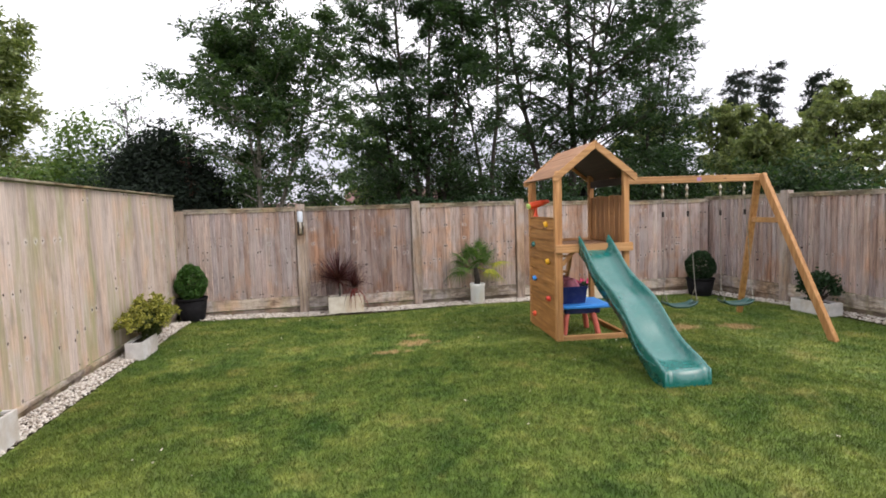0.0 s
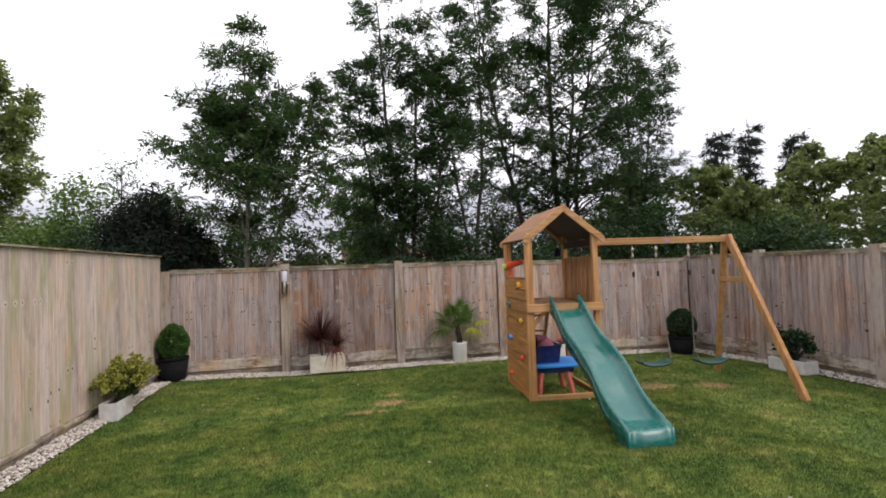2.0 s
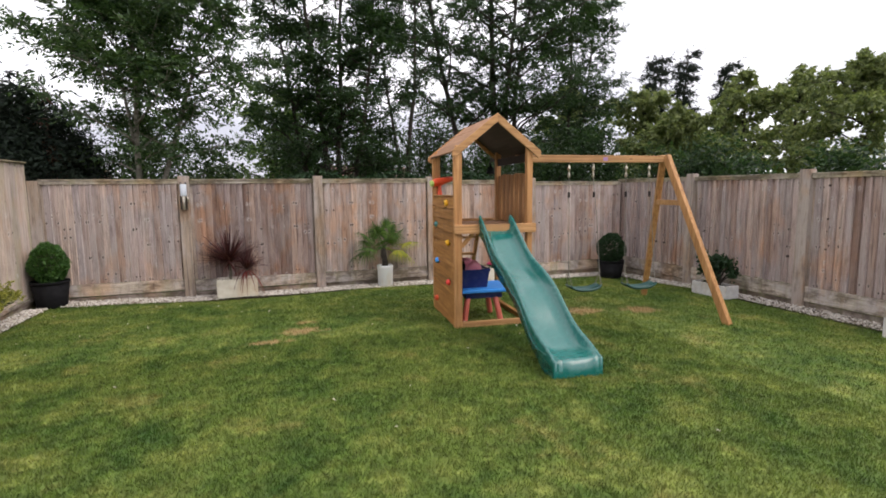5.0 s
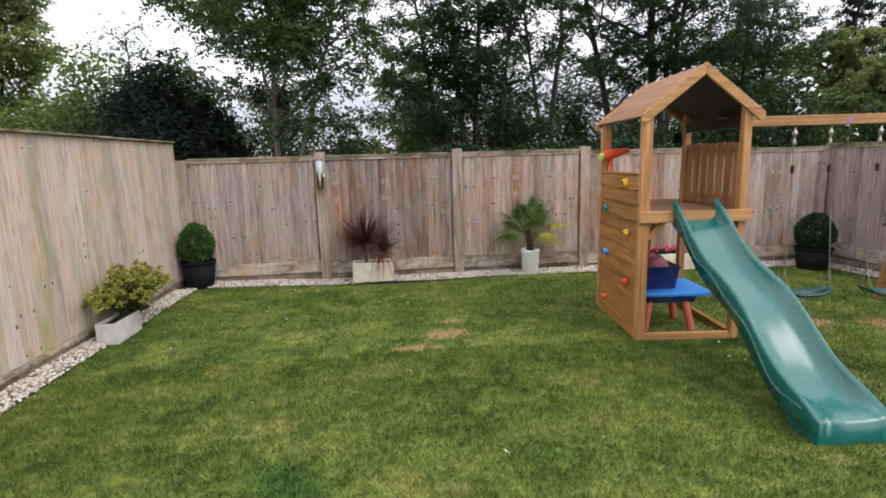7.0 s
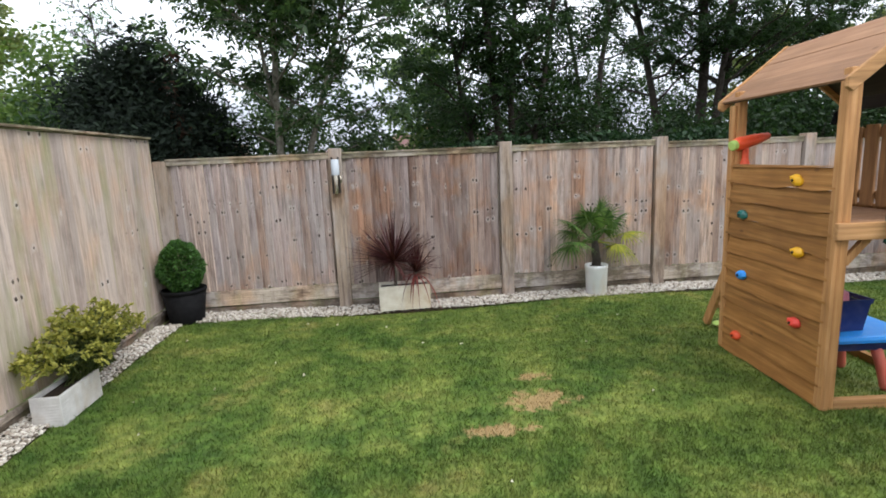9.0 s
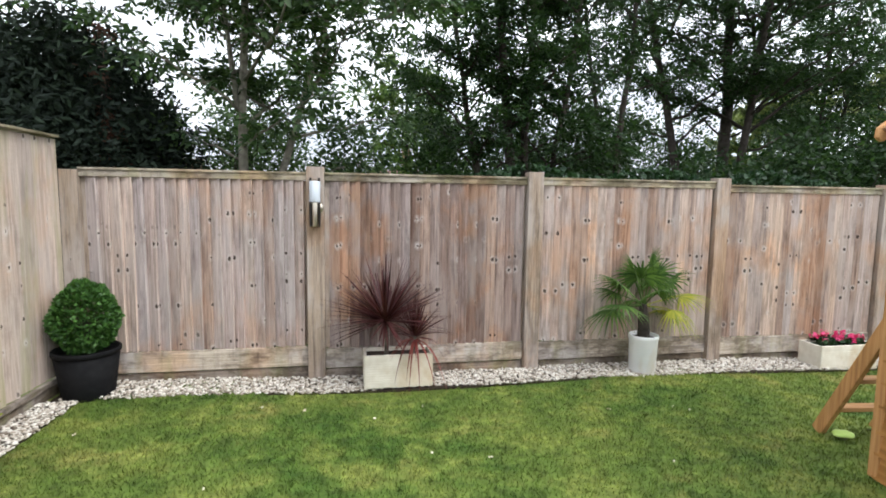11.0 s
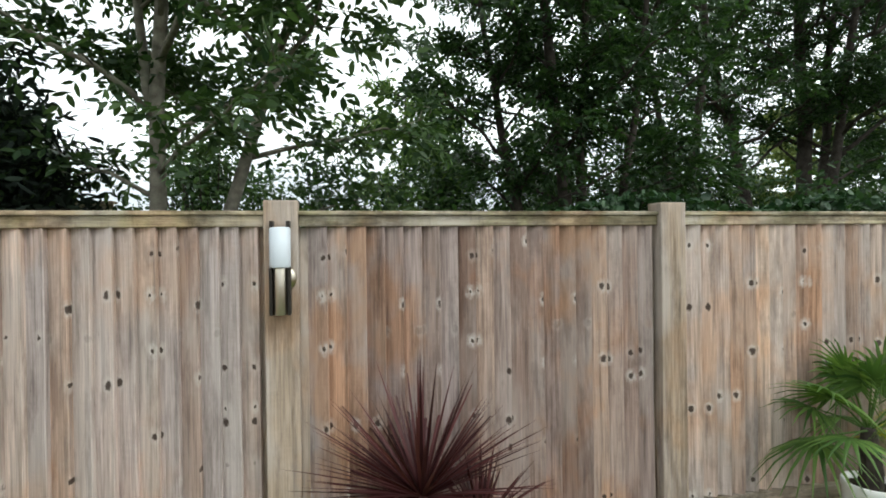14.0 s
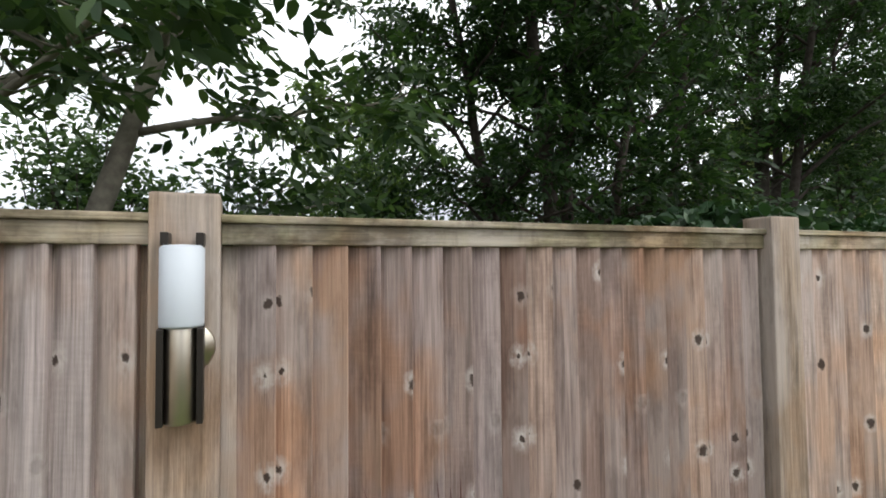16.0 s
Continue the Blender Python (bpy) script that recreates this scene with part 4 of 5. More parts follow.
part("roof_ridge", boxed(RC - 0.03, RC + 0.03, RV0 + 0.035, RV1 - 0.035, AP - 0.085, AP - 0.036, 0.004), M_UNDERSHADE, tower)
# climbing wall boards
rw = random.Random(5)
z = 0.0
k = 0
while z < 1.46:
    hgt_ = 0.132
    sag = rw.uniform(-0.004, 0.004)
    bm = bmesh.new()
    pts_n = 7
    pr = [rw.uniform(-0.012, 0.010) for _ in range(pts_n)]
    for i in range(pts_n - 1):
        v0, v1 = T * 0.3 + (D - T * 0.6) * i / (pts_n - 1), T * 0.3 + (D - T * 0.6) * (i + 1) / (pts_n - 1)
        lo0, lo1 = z + 0.004 + pr[i], z + 0.004 + pr[i + 1]
        hi = min(z + hgt_ + 0.002, 1.465)
        q = [bm.verts.new(c) for c in ((-0.026, v0, lo0), (-0.026, v1, lo1), (-0.007, v1, hi), (-0.007, v0, hi), (0.004, v0, lo0), (0.004, v1, lo1), (0.004, v1, hi), (0.004, v0, hi))]
        for f in ((0, 1, 2, 3), (7, 6, 5, 4), (0, 4, 5, 1), (3, 2, 6, 7)) + (((0, 3, 7, 4),) if i == 0 else ()) + (((1, 5, 6, 2),) if i == pts_n - 2 else ()):
            bm.faces.new([q[j] for j in f])
    bmesh.ops.remove_doubles(bm, verts=bm.verts, dist=1e-5)
    part("wall_board", bm, M_WALLB, tower)
    z += hgt_
    k += 1
part("corner_trim", boxed(-0.024, 0.0, -0.012, 0.05, 0.0, 1.93, 0.006), M_FRAME, tower)
part("corner_trim", boxed(-0.024, 0.0, D - 0.05, D + 0.01, 0.0, 1.9, 0.006), M_FRAME, tower)


def hold(v, z, mat, label, tilt):
    """A moulded climbing hold: a lumpy wedge with a bolt recess."""
    bm = bmesh.new()
    bmesh.ops.create_icosphere(bm, subdivisions=3, radius=1.0)
    for vt in bm.verts:
        c = vt.co
        f = 1 + 0.18 * noise.noise(Vector((c.x * 1.6 + v * 9, c.y * 1.6, c.z * 1.6)))
        vt.co = Vector((c.x * 0.030 * f, c.y * 0.052 * f, c.z * 0.034 * f))
        if c.z > 0.3:
            vt.co.x -= 0.012 * (c.z - 0.3)
    bmesh.ops.transform(bm, matrix=Matrix.Translation((-0.030, v, z)) @ Matrix.Rotation(tilt, 4, "X"), verts=bm.verts)
    h = part("climbing_hold", bm, mat, tower, label, smooth=True)
    bm = bmesh.new()
    lathe(bm, [(0.010, 0), (0.010, 0.006), (0.006, 0.008)], 8, Matrix.Translation((-0.058, v, z)) @ Matrix.Rotation(-math.pi / 2, 4, "Y"))
    part("bolt", bm, M_DARKMETAL, h)


for v_, z_, m_, l_ in ((0.33, 1.375, M_YELLOW, "yellow climbing hold"), (0.88, 1.10, M_GREEN, "green climbing hold"), (0.28, 0.925, M_YELLOW, "yellow climbing hold"), (0.85, 0.65, M_BLUE, "blue climbing hold"), (0.26, 0.47, M_RED, "red climbing hold"), (0.88, 0.165, M_ORANGE, "orange climbing hold")):
    hold(v_, z_, m_, l_, random.uniform(-0.4, 0.4))
# platform, rails and braces
part("platform_rail", boxed(-0.03, W + 0.03, -0.034, 0.0, PLAT - 0.055, PLAT + 0.045, 0.006), M_FRAMEX, tower)
part("platform_rail", boxed(0, W, D, D + 0.03, PLAT - 0.055, PLAT + 0.045, 0.006), M_FRAMEX, tower)
part("platform_rail", boxed(W, W + 0.03, 0, D, PLAT - 0.055, PLAT + 0.045, 0.006), M_SLATS, tower)
for i in range(8):
    v0 = 0.01 + (D - 0.02) * i / 8
    part("platform_board", boxed(0.01, W - 0.01, v0 + 0.004, v0 + (D - 0.02) / 8 - 0.004, PLAT - 0.01, PLAT + 0.014, 0.003), M_ROOF, tower)
for i in range(7):
    v0 = T + 0.01 + (D - 2 * T - 0.125) * i / 6
    part("slat", boxed(W - 0.035, W - 0.017, v0, v0 + 0.112, PLAT + 0.03, 1.70 + 0.006 * (i % 3), 0.006), M_SLATS, tower)
part("slat_rail", boxed(W - 0.016, W + 0.02, T, D - T, 1.62, 1.69, 0.004), M_SLATS, tower)
part("slat_rail", boxed(W - 0.016, W + 0.02, T, D - T, 1.18, 1.24, 0.004), M_SLATS, tower)
part("ground_rail", boxed(T, W - T, 0.004, 0.05, -0.03, 0.055, 0.006), M_FRAMEX, tower)
part("ground_rail", boxed(W - 0.055, W - 0.008, T, D - T, -0.05, 0.05, 0.006), M_WALLB, tower)
part("brace", beam((T, 0.03, 0.90), (0.20, 0.03, PLAT - 0.05), 0.045, 0.03, 0.004, up=(0, 1, 0)), M_FRAME, tower)
part("brace", beam((W - T, 0.03, 0.90), (W - 0.20, 0.03, PLAT - 0.05), 0.045, 0.03, 0.004, up=(0, 1, 0)), M_FRAME, tower)
# ladder at the far side
for lu in (0.20, 0.62):
    part("ladder_rail", beam((lu, D + 0.03, PLAT + 0.02), (lu, D + 0.62, -0.03), 0.035, 0.085, 0.006), M_FRAME, tower)
for i in range(4):
    f = (i + 0.7) / 4.6
    yy, zz = D + 0.03 + 0.59 * (1 - f), PLAT * f
    part("ladder_rung", boxed(0.215, 0.605, yy - 0.04, yy + 0.04, zz - 0.015, zz + 0.015, 0.004), M_FRAMEX, tower)
# telescope on the wall top
tele = bmesh.new()
TM = Matrix.Translation((0.02, D - 0.10, 1.620)) @ Matrix.Rotation(radians(-12), 4, "Y") @ Matrix.Rotation(radians(12), 4, "Z") @ Matrix.Rotation(math.pi / 2, 4, "Y")
lathe(tele, [(0.040, -0.06), (0.047, -0.05), (0.050, 0.0), (0.045, 0.08), (0.036, 0.16), (0.024, 0.235), (0.016, 0.245)], 20, TM)
tl = part("telescope", tele, M_ORANGE, tower, "orange plastic toy telescope", smooth=True)
bm = bmesh.new()
lathe(bm, [(0.030, -0.095), (0.038, -0.090), (0.038, -0.058), (0.030, -0.055)], 16, TM)
part("eyepiece", bm, M_LIME, tl, "lime green eyepiece")
bm = bmesh.new()
lathe(bm, [(0.034, 1.462), (0.030, 1.48), (0.022, 1.51), (0.022, 1.60)], 14, Matrix.Translation((0.055, D - 0.09, 0)))
part("swivel_foot", bm, M_ORANGE, tl)
# swing beam and end frame
BV, BZ, BE = 0.50, 1.885, 2.90
part("swing_beam", boxed(W - 0.012, BE + 0.06, BV - 0.035, BV + 0.035, BZ - 0.042, BZ + 0.046, 0.008), M_FRAMEX, tower)
FOOT = 3.16
for s, lab in ((-1, 1), (1, 1)):
    part("frame_leg", beam((BE + 0.02, BV + s * 0.03, BZ + 0.045), (FOOT + (0.16 if s > 0 else 0), BV + s * (0.98 if s < 0 else 0.93), -0.16), 0.075, 0.085, 0.014), M_FRAME, tower)
zc = 1.33
fc = (BZ - zc) / (BZ + 0.16)
part("frame_brace", boxed(BE + 0.05 + 0.24 * fc - 0.02, BE + 0.05 + 0.24 * fc + 0.02, BV - 0.95 * fc, BV + 0.95 * fc, zc - 0.035, zc + 0.035, 0.006), M_FRAMEX, tower)
part("beam_bracket", boxed(W - 0.014, W + 0.05, BV - 0.05, BV + 0.05, BZ - 0.055, BZ + 0.01, 0.004), M_DARKMETAL, tower, "dark metal beam bracket")
part("beam_support", boxed(W - 0.05, W - 0.014, T, D - T, BZ - 0.06, BZ + 0.03, 0.004), M_UNDERSHADE, tower, "dark cross timber")
part("maker_plate", boxed(2.02, 2.08, BV - 0.0375, BV - 0.0355, BZ - 0.022, BZ + 0.022), M_VIOLET, tower, "faded violet maker's plate")
# dark pennant-like bell under the roof
bm = bmesh.new()
lathe(bm, [(0.006, 0.07), (0.008, 0.05), (0.035, 0.03), (0.045, -0.03), (0.055, -0.05), (0.05, -0.055)], 14, Matrix.Translation((0.72, 1.0, 1.78)))
part("bell", bm, M_BLACKP, tower, "small dark hanging bell", smooth=True)


# ---- slide ----
def slide():
    """A wavy moulded chute: raised rolled sides, splayed skirt, closed foot."""
    t = thing("slide", pose(3.030, 5.465, 0.0, 0, 0, -2.5), "glossy dark green moulded plastic wavy slide", "slide")
    L, n = 1.69, 52
    bm = bmesh.new()
    rows = []
    for i in range(n + 1):
        s = i / n
        y = -s * L
        # the rim falls in two scoops with a hump between them
        if s < 0.55:
            dip = 0.072 * math.sin(math.pi * s / 0.55) ** 2
        else:
            dip = 0.058 * math.sin(math.pi * (s - 0.55) / 0.45) ** 2
        rim = 1.240 - 1.075 * s - dip
        rise = 0.115 + 0.045 * max(0.0, 1 - s / 0.10)
        if s > 0.84:
            rise *= 1 - 0.85 * ((s - 0.84) / 0.16) ** 1.6
        zc = rim - rise
        wid = 0.167 + 0.028 * s
        prof = [(-wid - 0.030, zc - 0.055 - 0.03 * s), (-wid - 0.030, zc + rise - 0.018), (-wid - 0.022, zc + rise), (-wid - 0.008, zc + rise), (-wid + 0.004, zc + rise - 0.025), (-wid + 0.020, zc + 0.03), (-wid + 0.05, zc + 0.003), (-0.06, zc)]
        prof = prof + [(-x, z_) for x, z_ in reversed(prof)]
        rows.append([bm.verts.new((x, y, z_)) for x, z_ in prof])
    for a, b in zip(rows, rows[1:]):
        for k_ in range(len(a) - 1):
            bm.faces.new((a[k_], b[k_], b[k_ + 1], a[k_ + 1]))
    # closed underside
    for a, b in zip(rows, rows[1:]):
        bm.faces.new((a[0], a[-1], b[-1], b[0]))
    # foot block
    last = rows[-1]
    low = [bm.verts.new((v.co.x, v.co.y - (0.035 if v.co.z < 0.2 else 0.03), 0.0 + max(0, v.co.z - 0.22) * 0)) for v in last]
    lip = [bm.verts.new((v.co.x, v.co.y - 0.035, v.co.z - 0.012)) for v in last]
    for k_ in range(len(last) - 1):
        bm.faces.new((last[k_], lip[k_], lip[k_ + 1], last[k_ + 1]))
        if k_ not in (0, len(last) - 2):
            bm.faces.new((lip[k_], low[k_], low[k_ + 1], lip[k_ + 1]))
    for e_, sg in ((0, 1), (-1, -1)):
        near = [r_[e_] for r_ in rows[-9:]]
        drop = [bm.verts.new((v.co.x, v.co.y, v.co.z * (1 - min(1, j_ / 6.0)) - 0.001)) for j_, v in enumerate(near)]
        bm.faces.new((near[-1], lip[e_], low[e_], drop[-1]))
        for k_ in range(len(near) - 1):
            bm.faces.new((near[k_], near[k_ + 1], drop[k_ + 1], drop[k_]))
    flank = [(abs(r_[0].co.x) + 0.002, r_[0].co.y, (r_[0].co.z + r_[2].co.z) / 2) for r_ in rows]
    part("chute", bm, M_GREEN, t, smooth=True)
    # moulded ribs along the sides
    for sg in (-1, 1):
        bm = bmesh.new()
        pts = [(sg * fx, fy, fz + 0.022 * math.sin(i_ * 0.42)) for i_, (fx, fy, fz) in enumerate(flank) if 1 < i_ < n - 2]
        tube(bm, pts, [0.007] * len(pts), 6)
        part("side_rib", bm, M_GREEN, t, smooth=True)
    return t


slide()


# ---- swings ----
def swing(u, zseat, label):
    o = TOWER @ Vector((u + 0.07, BV, 0))
    t = thing("swing", Matrix.Translation((o.x, o.y, zseat)) @ pose(0, 0, 0, 0, 0, -6.5), label, "swing", "swings on the beam")
    bm = bmesh.new()
    n = 12
    rows = []
    for i in range(n + 1):
        s = -1 + 2 * i / n
        zz = 0.055 * abs(s) ** 3
        ring = []
        for yy, dz in ((-0.085, 0.030), (-0.098, 0.004), (-0.085, -0.012), (0.085, -0.012), (0.098, 0.004), (0.085, 0.030), (0.078, 0.008), (-0.078, 0.008)):
            ring.append(bm.verts.new((s * 0.215, yy * (1 - 0.18 * s ** 4), zz + dz)))
        rows.append(ring)
    for a, b in zip(rows, rows[1:]):
        for k_ in range(8):
            j = (k_ + 1) % 8
            bm.faces.new((a[k_], a[j], b[j], b[k_]))
    bm.faces.new(list(reversed(rows[0])))
    bm.faces.new(rows[-1])
    part("seat", bm, M_SEAT, t, "dark green moulded seat", smooth=True)
    top = BZ - 0.055 - zseat
    for sx in (-1, 1):
        bm = bmesh.new()
        tube(bm, [(sx * 0.20, -0.075, 0.05), (sx * 0.215, 0, 0.24), (sx * 0.20, 0.075, 0.05)], [0.005] * 3, 6)
        tube(bm, [(sx * 0.215, 0, 0.24), (sx * 0.19 - 0.035, 0, top * 0.6), (sx * 0.165 - 0.07, 0, top - 0.17)], [0.005] * 3, 6)
        part("rope", bm, M_ROPE, t, "pale polyester rope")
        bm = bmesh.new()
        lathe(bm, [(0.014, 0), (0.016, 0.01), (0.016, 0.06), (0.014, 0.07)], 10, Matrix.Translation((sx * 0.171 - 0.06, 0, top - 0.42)))
        part("adjuster", bm, M_DARKMETAL, t)
        bm = bmesh.new()
        lathe(bm, [(0.012, 0), (0.019, 0.02), (0.012, 0.05), (0.009, 0.08), (0.020, 0.10), (0.020, 0.125), (0.010, 0.14), (0.010, 0.172)], 12, Matrix.Translation((sx * 0.165 - 0.07, 0, top - 0.17)))
        part("swing_hook", bm, M_STEEL, t, "steel swivel hook", smooth=True)


swing(1.74, 0.235, "green plastic swing seat on pale ropes")
swing(2.53, 0.225, "green plastic swing seat on pale ropes")


# ---- under the tower: play table, tub and toys ----
def play_table():
    o = TOWER @ Vector((0.37, 0.42, 0))
    t = thing("play_table", Matrix.Translation((o.x, o.y, 0.0)) @ pose(0, 0, 0, 0, 0, -6.5), "bright blue plastic play table with salmon legs", "play table")
    bm = bmesh.new()
    box(bm, -0.28, 0.36, -0.25, 0.28, 0.335, 0.385, 0.022)
    part("tabletop", bm, M_BLUE, t, smooth=False)
    bm = bmesh.new()
    vs = box(bm, -0.20, 0.25, -0.18, 0.2, 0.26, 0.336, 0.02)
    part("tray", bm, M_NAVY, t, "dark blue tray")
    for sx in (-1, 1):
        for sy in (-1, 1):
            bm = bmesh.new()
            tube(bm, [(sx * 0.16, sy * 0.14, 0.29), (sx * 0.185, sy * 0.165, 0.18), (sx * 0.215, sy * 0.19, 0.02), (sx * 0.22, sy * 0.195, -0.005)], [0.036, 0.032, 0.034, 0.030], 12)
            part("leg", bm, M_SALMON, t, smooth=True)
    return t


play_table()
o_ = TOWER @ Vector((0.28, 0.40, 0))
tub = thing("storage_tub", Matrix.Translation((o_.x, o_.y, 0.387)) @ pose(0, 0, 0, 0, 0, -4), "navy blue plastic tub on the play table", "tub")
bm = bmesh.new()
th = 0.006
for a0, a1, z0, z1 in ((0.148, 0.17, 0.0, 0.185), (0.176, 0.182, 0.185, 0.215)):
    out = [[bm.verts.new((sx * r * 1.05, sy * r * 0.85, z_)) for sx, sy in ((-1, -1), (1, -1), (1, 1), (-1, 1))] for r, z_ in ((a0, z0), (a1, z1), (a1 - th, z1), (a0 - th, z0 + th))]
    for a, b in zip(out, out[1:]):
        for k_ in range(4):
            bm.faces.new((a[k_], a[(k_ + 1) % 4], b[(k_ + 1) % 4], b[k_]))
    if z0 == 0.0:
        bm.faces.new(list(reversed(out[0])))
        bm.faces.new(out[-1])
part("body", bm, M_NAVY, tub)


def lump(name, at, size, mat, seed, label, category):
    bm = bmesh.new()
    bmesh.ops.create_icosphere(bm, subdivisions=3, radius=1.0)
    for v in bm.verts:
        f = 1 + 0.30 * noise.noise(v.co * 1.8 + Vector((seed, 0, 0)))
        v.co = Vector((v.co.x * size[0] * f, v.co.y * size[1] * f, v.co.z * size[2] * f + size[2]))
    ob = part(name, bm, mat, None, smooth=True)
    ob.matrix_basis = Matrix.Translation(at)
    return tagged(ob, label, category)


q = TOWER @ Vector((0.29, 0.40, 0))
lump("soft_toy", (q.x, q.y, 0.42), (0.13, 0.10, 0.13), M_PINK, 3.0, "crumpled pink toy bag in the navy tub", "toy")
q = TOWER @ Vector((0.23, 0.44, 0))
lump("soft_toy", (q.x, q.y, 0.57), (0.095, 0.07, 0.075), M_PINK, 7.0, "pink patterned toy heaped in the tub", "toy")
q = TOWER @ Vector((0.17, 0.40, 0))
lump("toy", (q.x, q.y, 0.45), (0.05, 0.05, 0.13), M_BLACKP, 9.0, "dark toy standing in the navy tub", "toy")
lump("toy", (3.02, 7.08, -0.01), (0.07, 0.05, 0.02), M_LIME, 5.0, "lime green plastic toy lying in short grass", "toy")


# ---- potted plants ----
def trough(at, turn, l, w, h, mat, label, group=""):
    """A ribbed trough with walls, soil and a hollow rim."""
    t = thing("planter", Matrix.Translation((at[0], at[1], float(ground_z(at[0], at[1])) + at[2])) @ pose(0, 0, 0, 0, 0, turn), label, "planter", group)
    bm = bmesh.new()
    tw = 0.022
    box(bm, -l / 2, l / 2, -w / 2, -w / 2 + tw, 0, h, 0.005)
    box(bm, -l / 2, l / 2, w / 2 - tw, w / 2, 0, h, 0.005)
    box(bm, -l / 2, -l / 2 + tw, -w / 2 + tw * 0.5, w / 2 - tw * 0.5, 0, h - 0.001, 0.005)
    box(bm, l / 2 - tw, l / 2, -w / 2 + tw * 0.5, w / 2 - tw * 0.5, 0, h - 0.001, 0.005)
    ribs = int(h / 0.02)
    for i in range(2, ribs - 2):
        zz = i * 0.02
        box(bm, -l / 2 + 0.01, l / 2 - 0.01, -w / 2 - 0.003, -w / 2 + 0.002, zz, zz + 0.011)
        box(bm, -l / 2 - 0.003, -l / 2 + 0.002, -w / 2 + 0.01, w / 2 - 0.01, zz, zz + 0.011)
        box(bm, l / 2 - 0.002, l / 2 + 0.003, -w / 2 + 0.01, w / 2 - 0.01, zz, zz + 0.011)
    part("body", bm, mat, t)
    bm = bmesh.new()
    box(bm, -l / 2 + tw, l / 2 - tw, -w / 2 + tw, w / 2 - tw, h - 0.09, h - 0.03)
    part("soil", bm, M_SOIL, t, "dark potting soil")
    return t


def strap_leaves(rng, centre, count, length, width, spread, mat, name="leaf_rosette", droop=0.5, up=0.55):
    """A rosette of long tapering arching straps."""
    vs, fs = [], []
    for i in range(count):
        a = rng.uniform(0, 2 * np.pi)
        e = math.asin(min(1, max(-0.35, rng.normal(up, spread))))
        L = length * rng.uniform(0.72, 1.1)
        d = np.array([math.cos(a) * math.cos(e), math.sin(a) * math.cos(e), math.sin(e)])
        s = np.array([-math.sin(a), math.cos(a), 0.0])
        nn = np.cross(d, s)
        k = 6
        b = len(vs)
        dr = droop * rng.uniform(0.3, 1.2) * L * math.cos(e)
        for j in range(k + 1):
            f = j / k
            p = centre + d * L * f + np.array([0, 0, -dr * f ** 2.4])
            w = width * (0.55 + 1.1 * f if f < 0.35 else 0.94 * (1 - ((f - 0.35) / 0.65) ** 1.5)) + 0.0006
            vs.append(p - s * w)
            vs.append(p + nn * w * 0.5)
            vs.append(p + s * w)
        for j in range(k):
            o = b + 3 * j
            fs.append((o, o + 1, o + 4, o + 3))
            fs.append((o + 1, o + 2, o + 5, o + 4))
    me = grid_mesh(name, vs, fs)
    me.materials.append(mat)
    return me


# cordyline pair in the cream trough
trough((0.215, 8.585, 0.03), 0, 0.565, 0.25, 0.275, M_CREAM, "cream ribbed concrete trough on gravel by the fence")
rng = np.random.default_rng(21)
cor = thing("cordyline", pose(0.120, 8.585, 0.17), "dark burgundy cordyline with spiky leaves in the trough", "potted plant")
bm = bmesh.new()
tube(bm, [(0, 0, 0), (0.005, 0.003, 0.16), (-0.008, 0, 0.335)], [0.020, 0.017, 0.018], 10)
part("stem", bm, M_BARK, cor, smooth=True)
part("leaf_rosette", strap_leaves(rng, np.array([-0.008, 0, 0.325]), 230, 0.58, 0.0085, 0.40, M_CORDY, droop=0.08, up=0.52), M_CORDY, cor)
cor2 = thing("cordyline", pose(0.345, 8.535, 0.17), "smaller reddish cordyline with drooping leaves in the trough", "potted plant")
bm = bmesh.new()
tube(bm, [(0, 0, 0), (0.0, 0.0, 0.10), (0.01, 0, 0.20)], [0.012, 0.011, 0.012], 8)
part("stem", bm, M_BARK, cor2, smooth=True)
part("leaf_rosette", strap_leaves(rng, np.array([0.01, 0, 0.19]), 60, 0.38, 0.009, 0.30, M_CORDY, droop=0.25, up=0.72), M_CORDY, cor2)
part("leaf_skirt", strap_leaves(rng, np.array([0.01, 0, 0.17]), 16, 0.31, 0.009, 0.12, M_CORDYR, droop=1.3, up=0.15), M_CORDYR, cor2, "red drooping older leaves")

# fan palm in the white cylinder
pot = thing("plant_pot", pose(2.50, 8.60, float(ground_z(2.5, 8.5)) + 0.004), "white glazed cylindrical pot on gravel by the fence", "plant pot")
bm = bmesh.new()
lathe(bm, [(0.112, 0), (0.118, 0.006), (0.128, 0.31), (0.134, 0.322), (0.134, 0.355), (0.129, 0.36), (0.119, 0.355), (0.117, 0.31), (0.05, 0.30)], 36)
part("body", bm, M_WHITEP, pot, smooth=True)
bm = bmesh.new()
lathe(bm, [(0.1165, 0.302), (0.1165, 0.325), (0.04, 0.332)], 20)
part("soil", bm, M_SOIL, pot, "dark potting soil")
palm = thing("fan_palm", pose(2.495, 8.60, 0.25), "small green fan palm with yellowing lower fronds", "potted plant")
bm = bmesh.new()
tube(bm, [(0, 0, 0), (0.006, 0, 0.1), (-0.010, 0, 0.2), (-0.014, 0, 0.33)], [0.058, 0.050, 0.044, 0.030], 12)
for v in bm.verts:
    v.co += Vector((noise.noise(v.co * 60), noise.noise(v.co * 60 + Vector((9, 0, 0))), 0)) * 0.012
part("trunk", bm, M_DARKBARK, palm)
rp = np.random.default_rng(5)
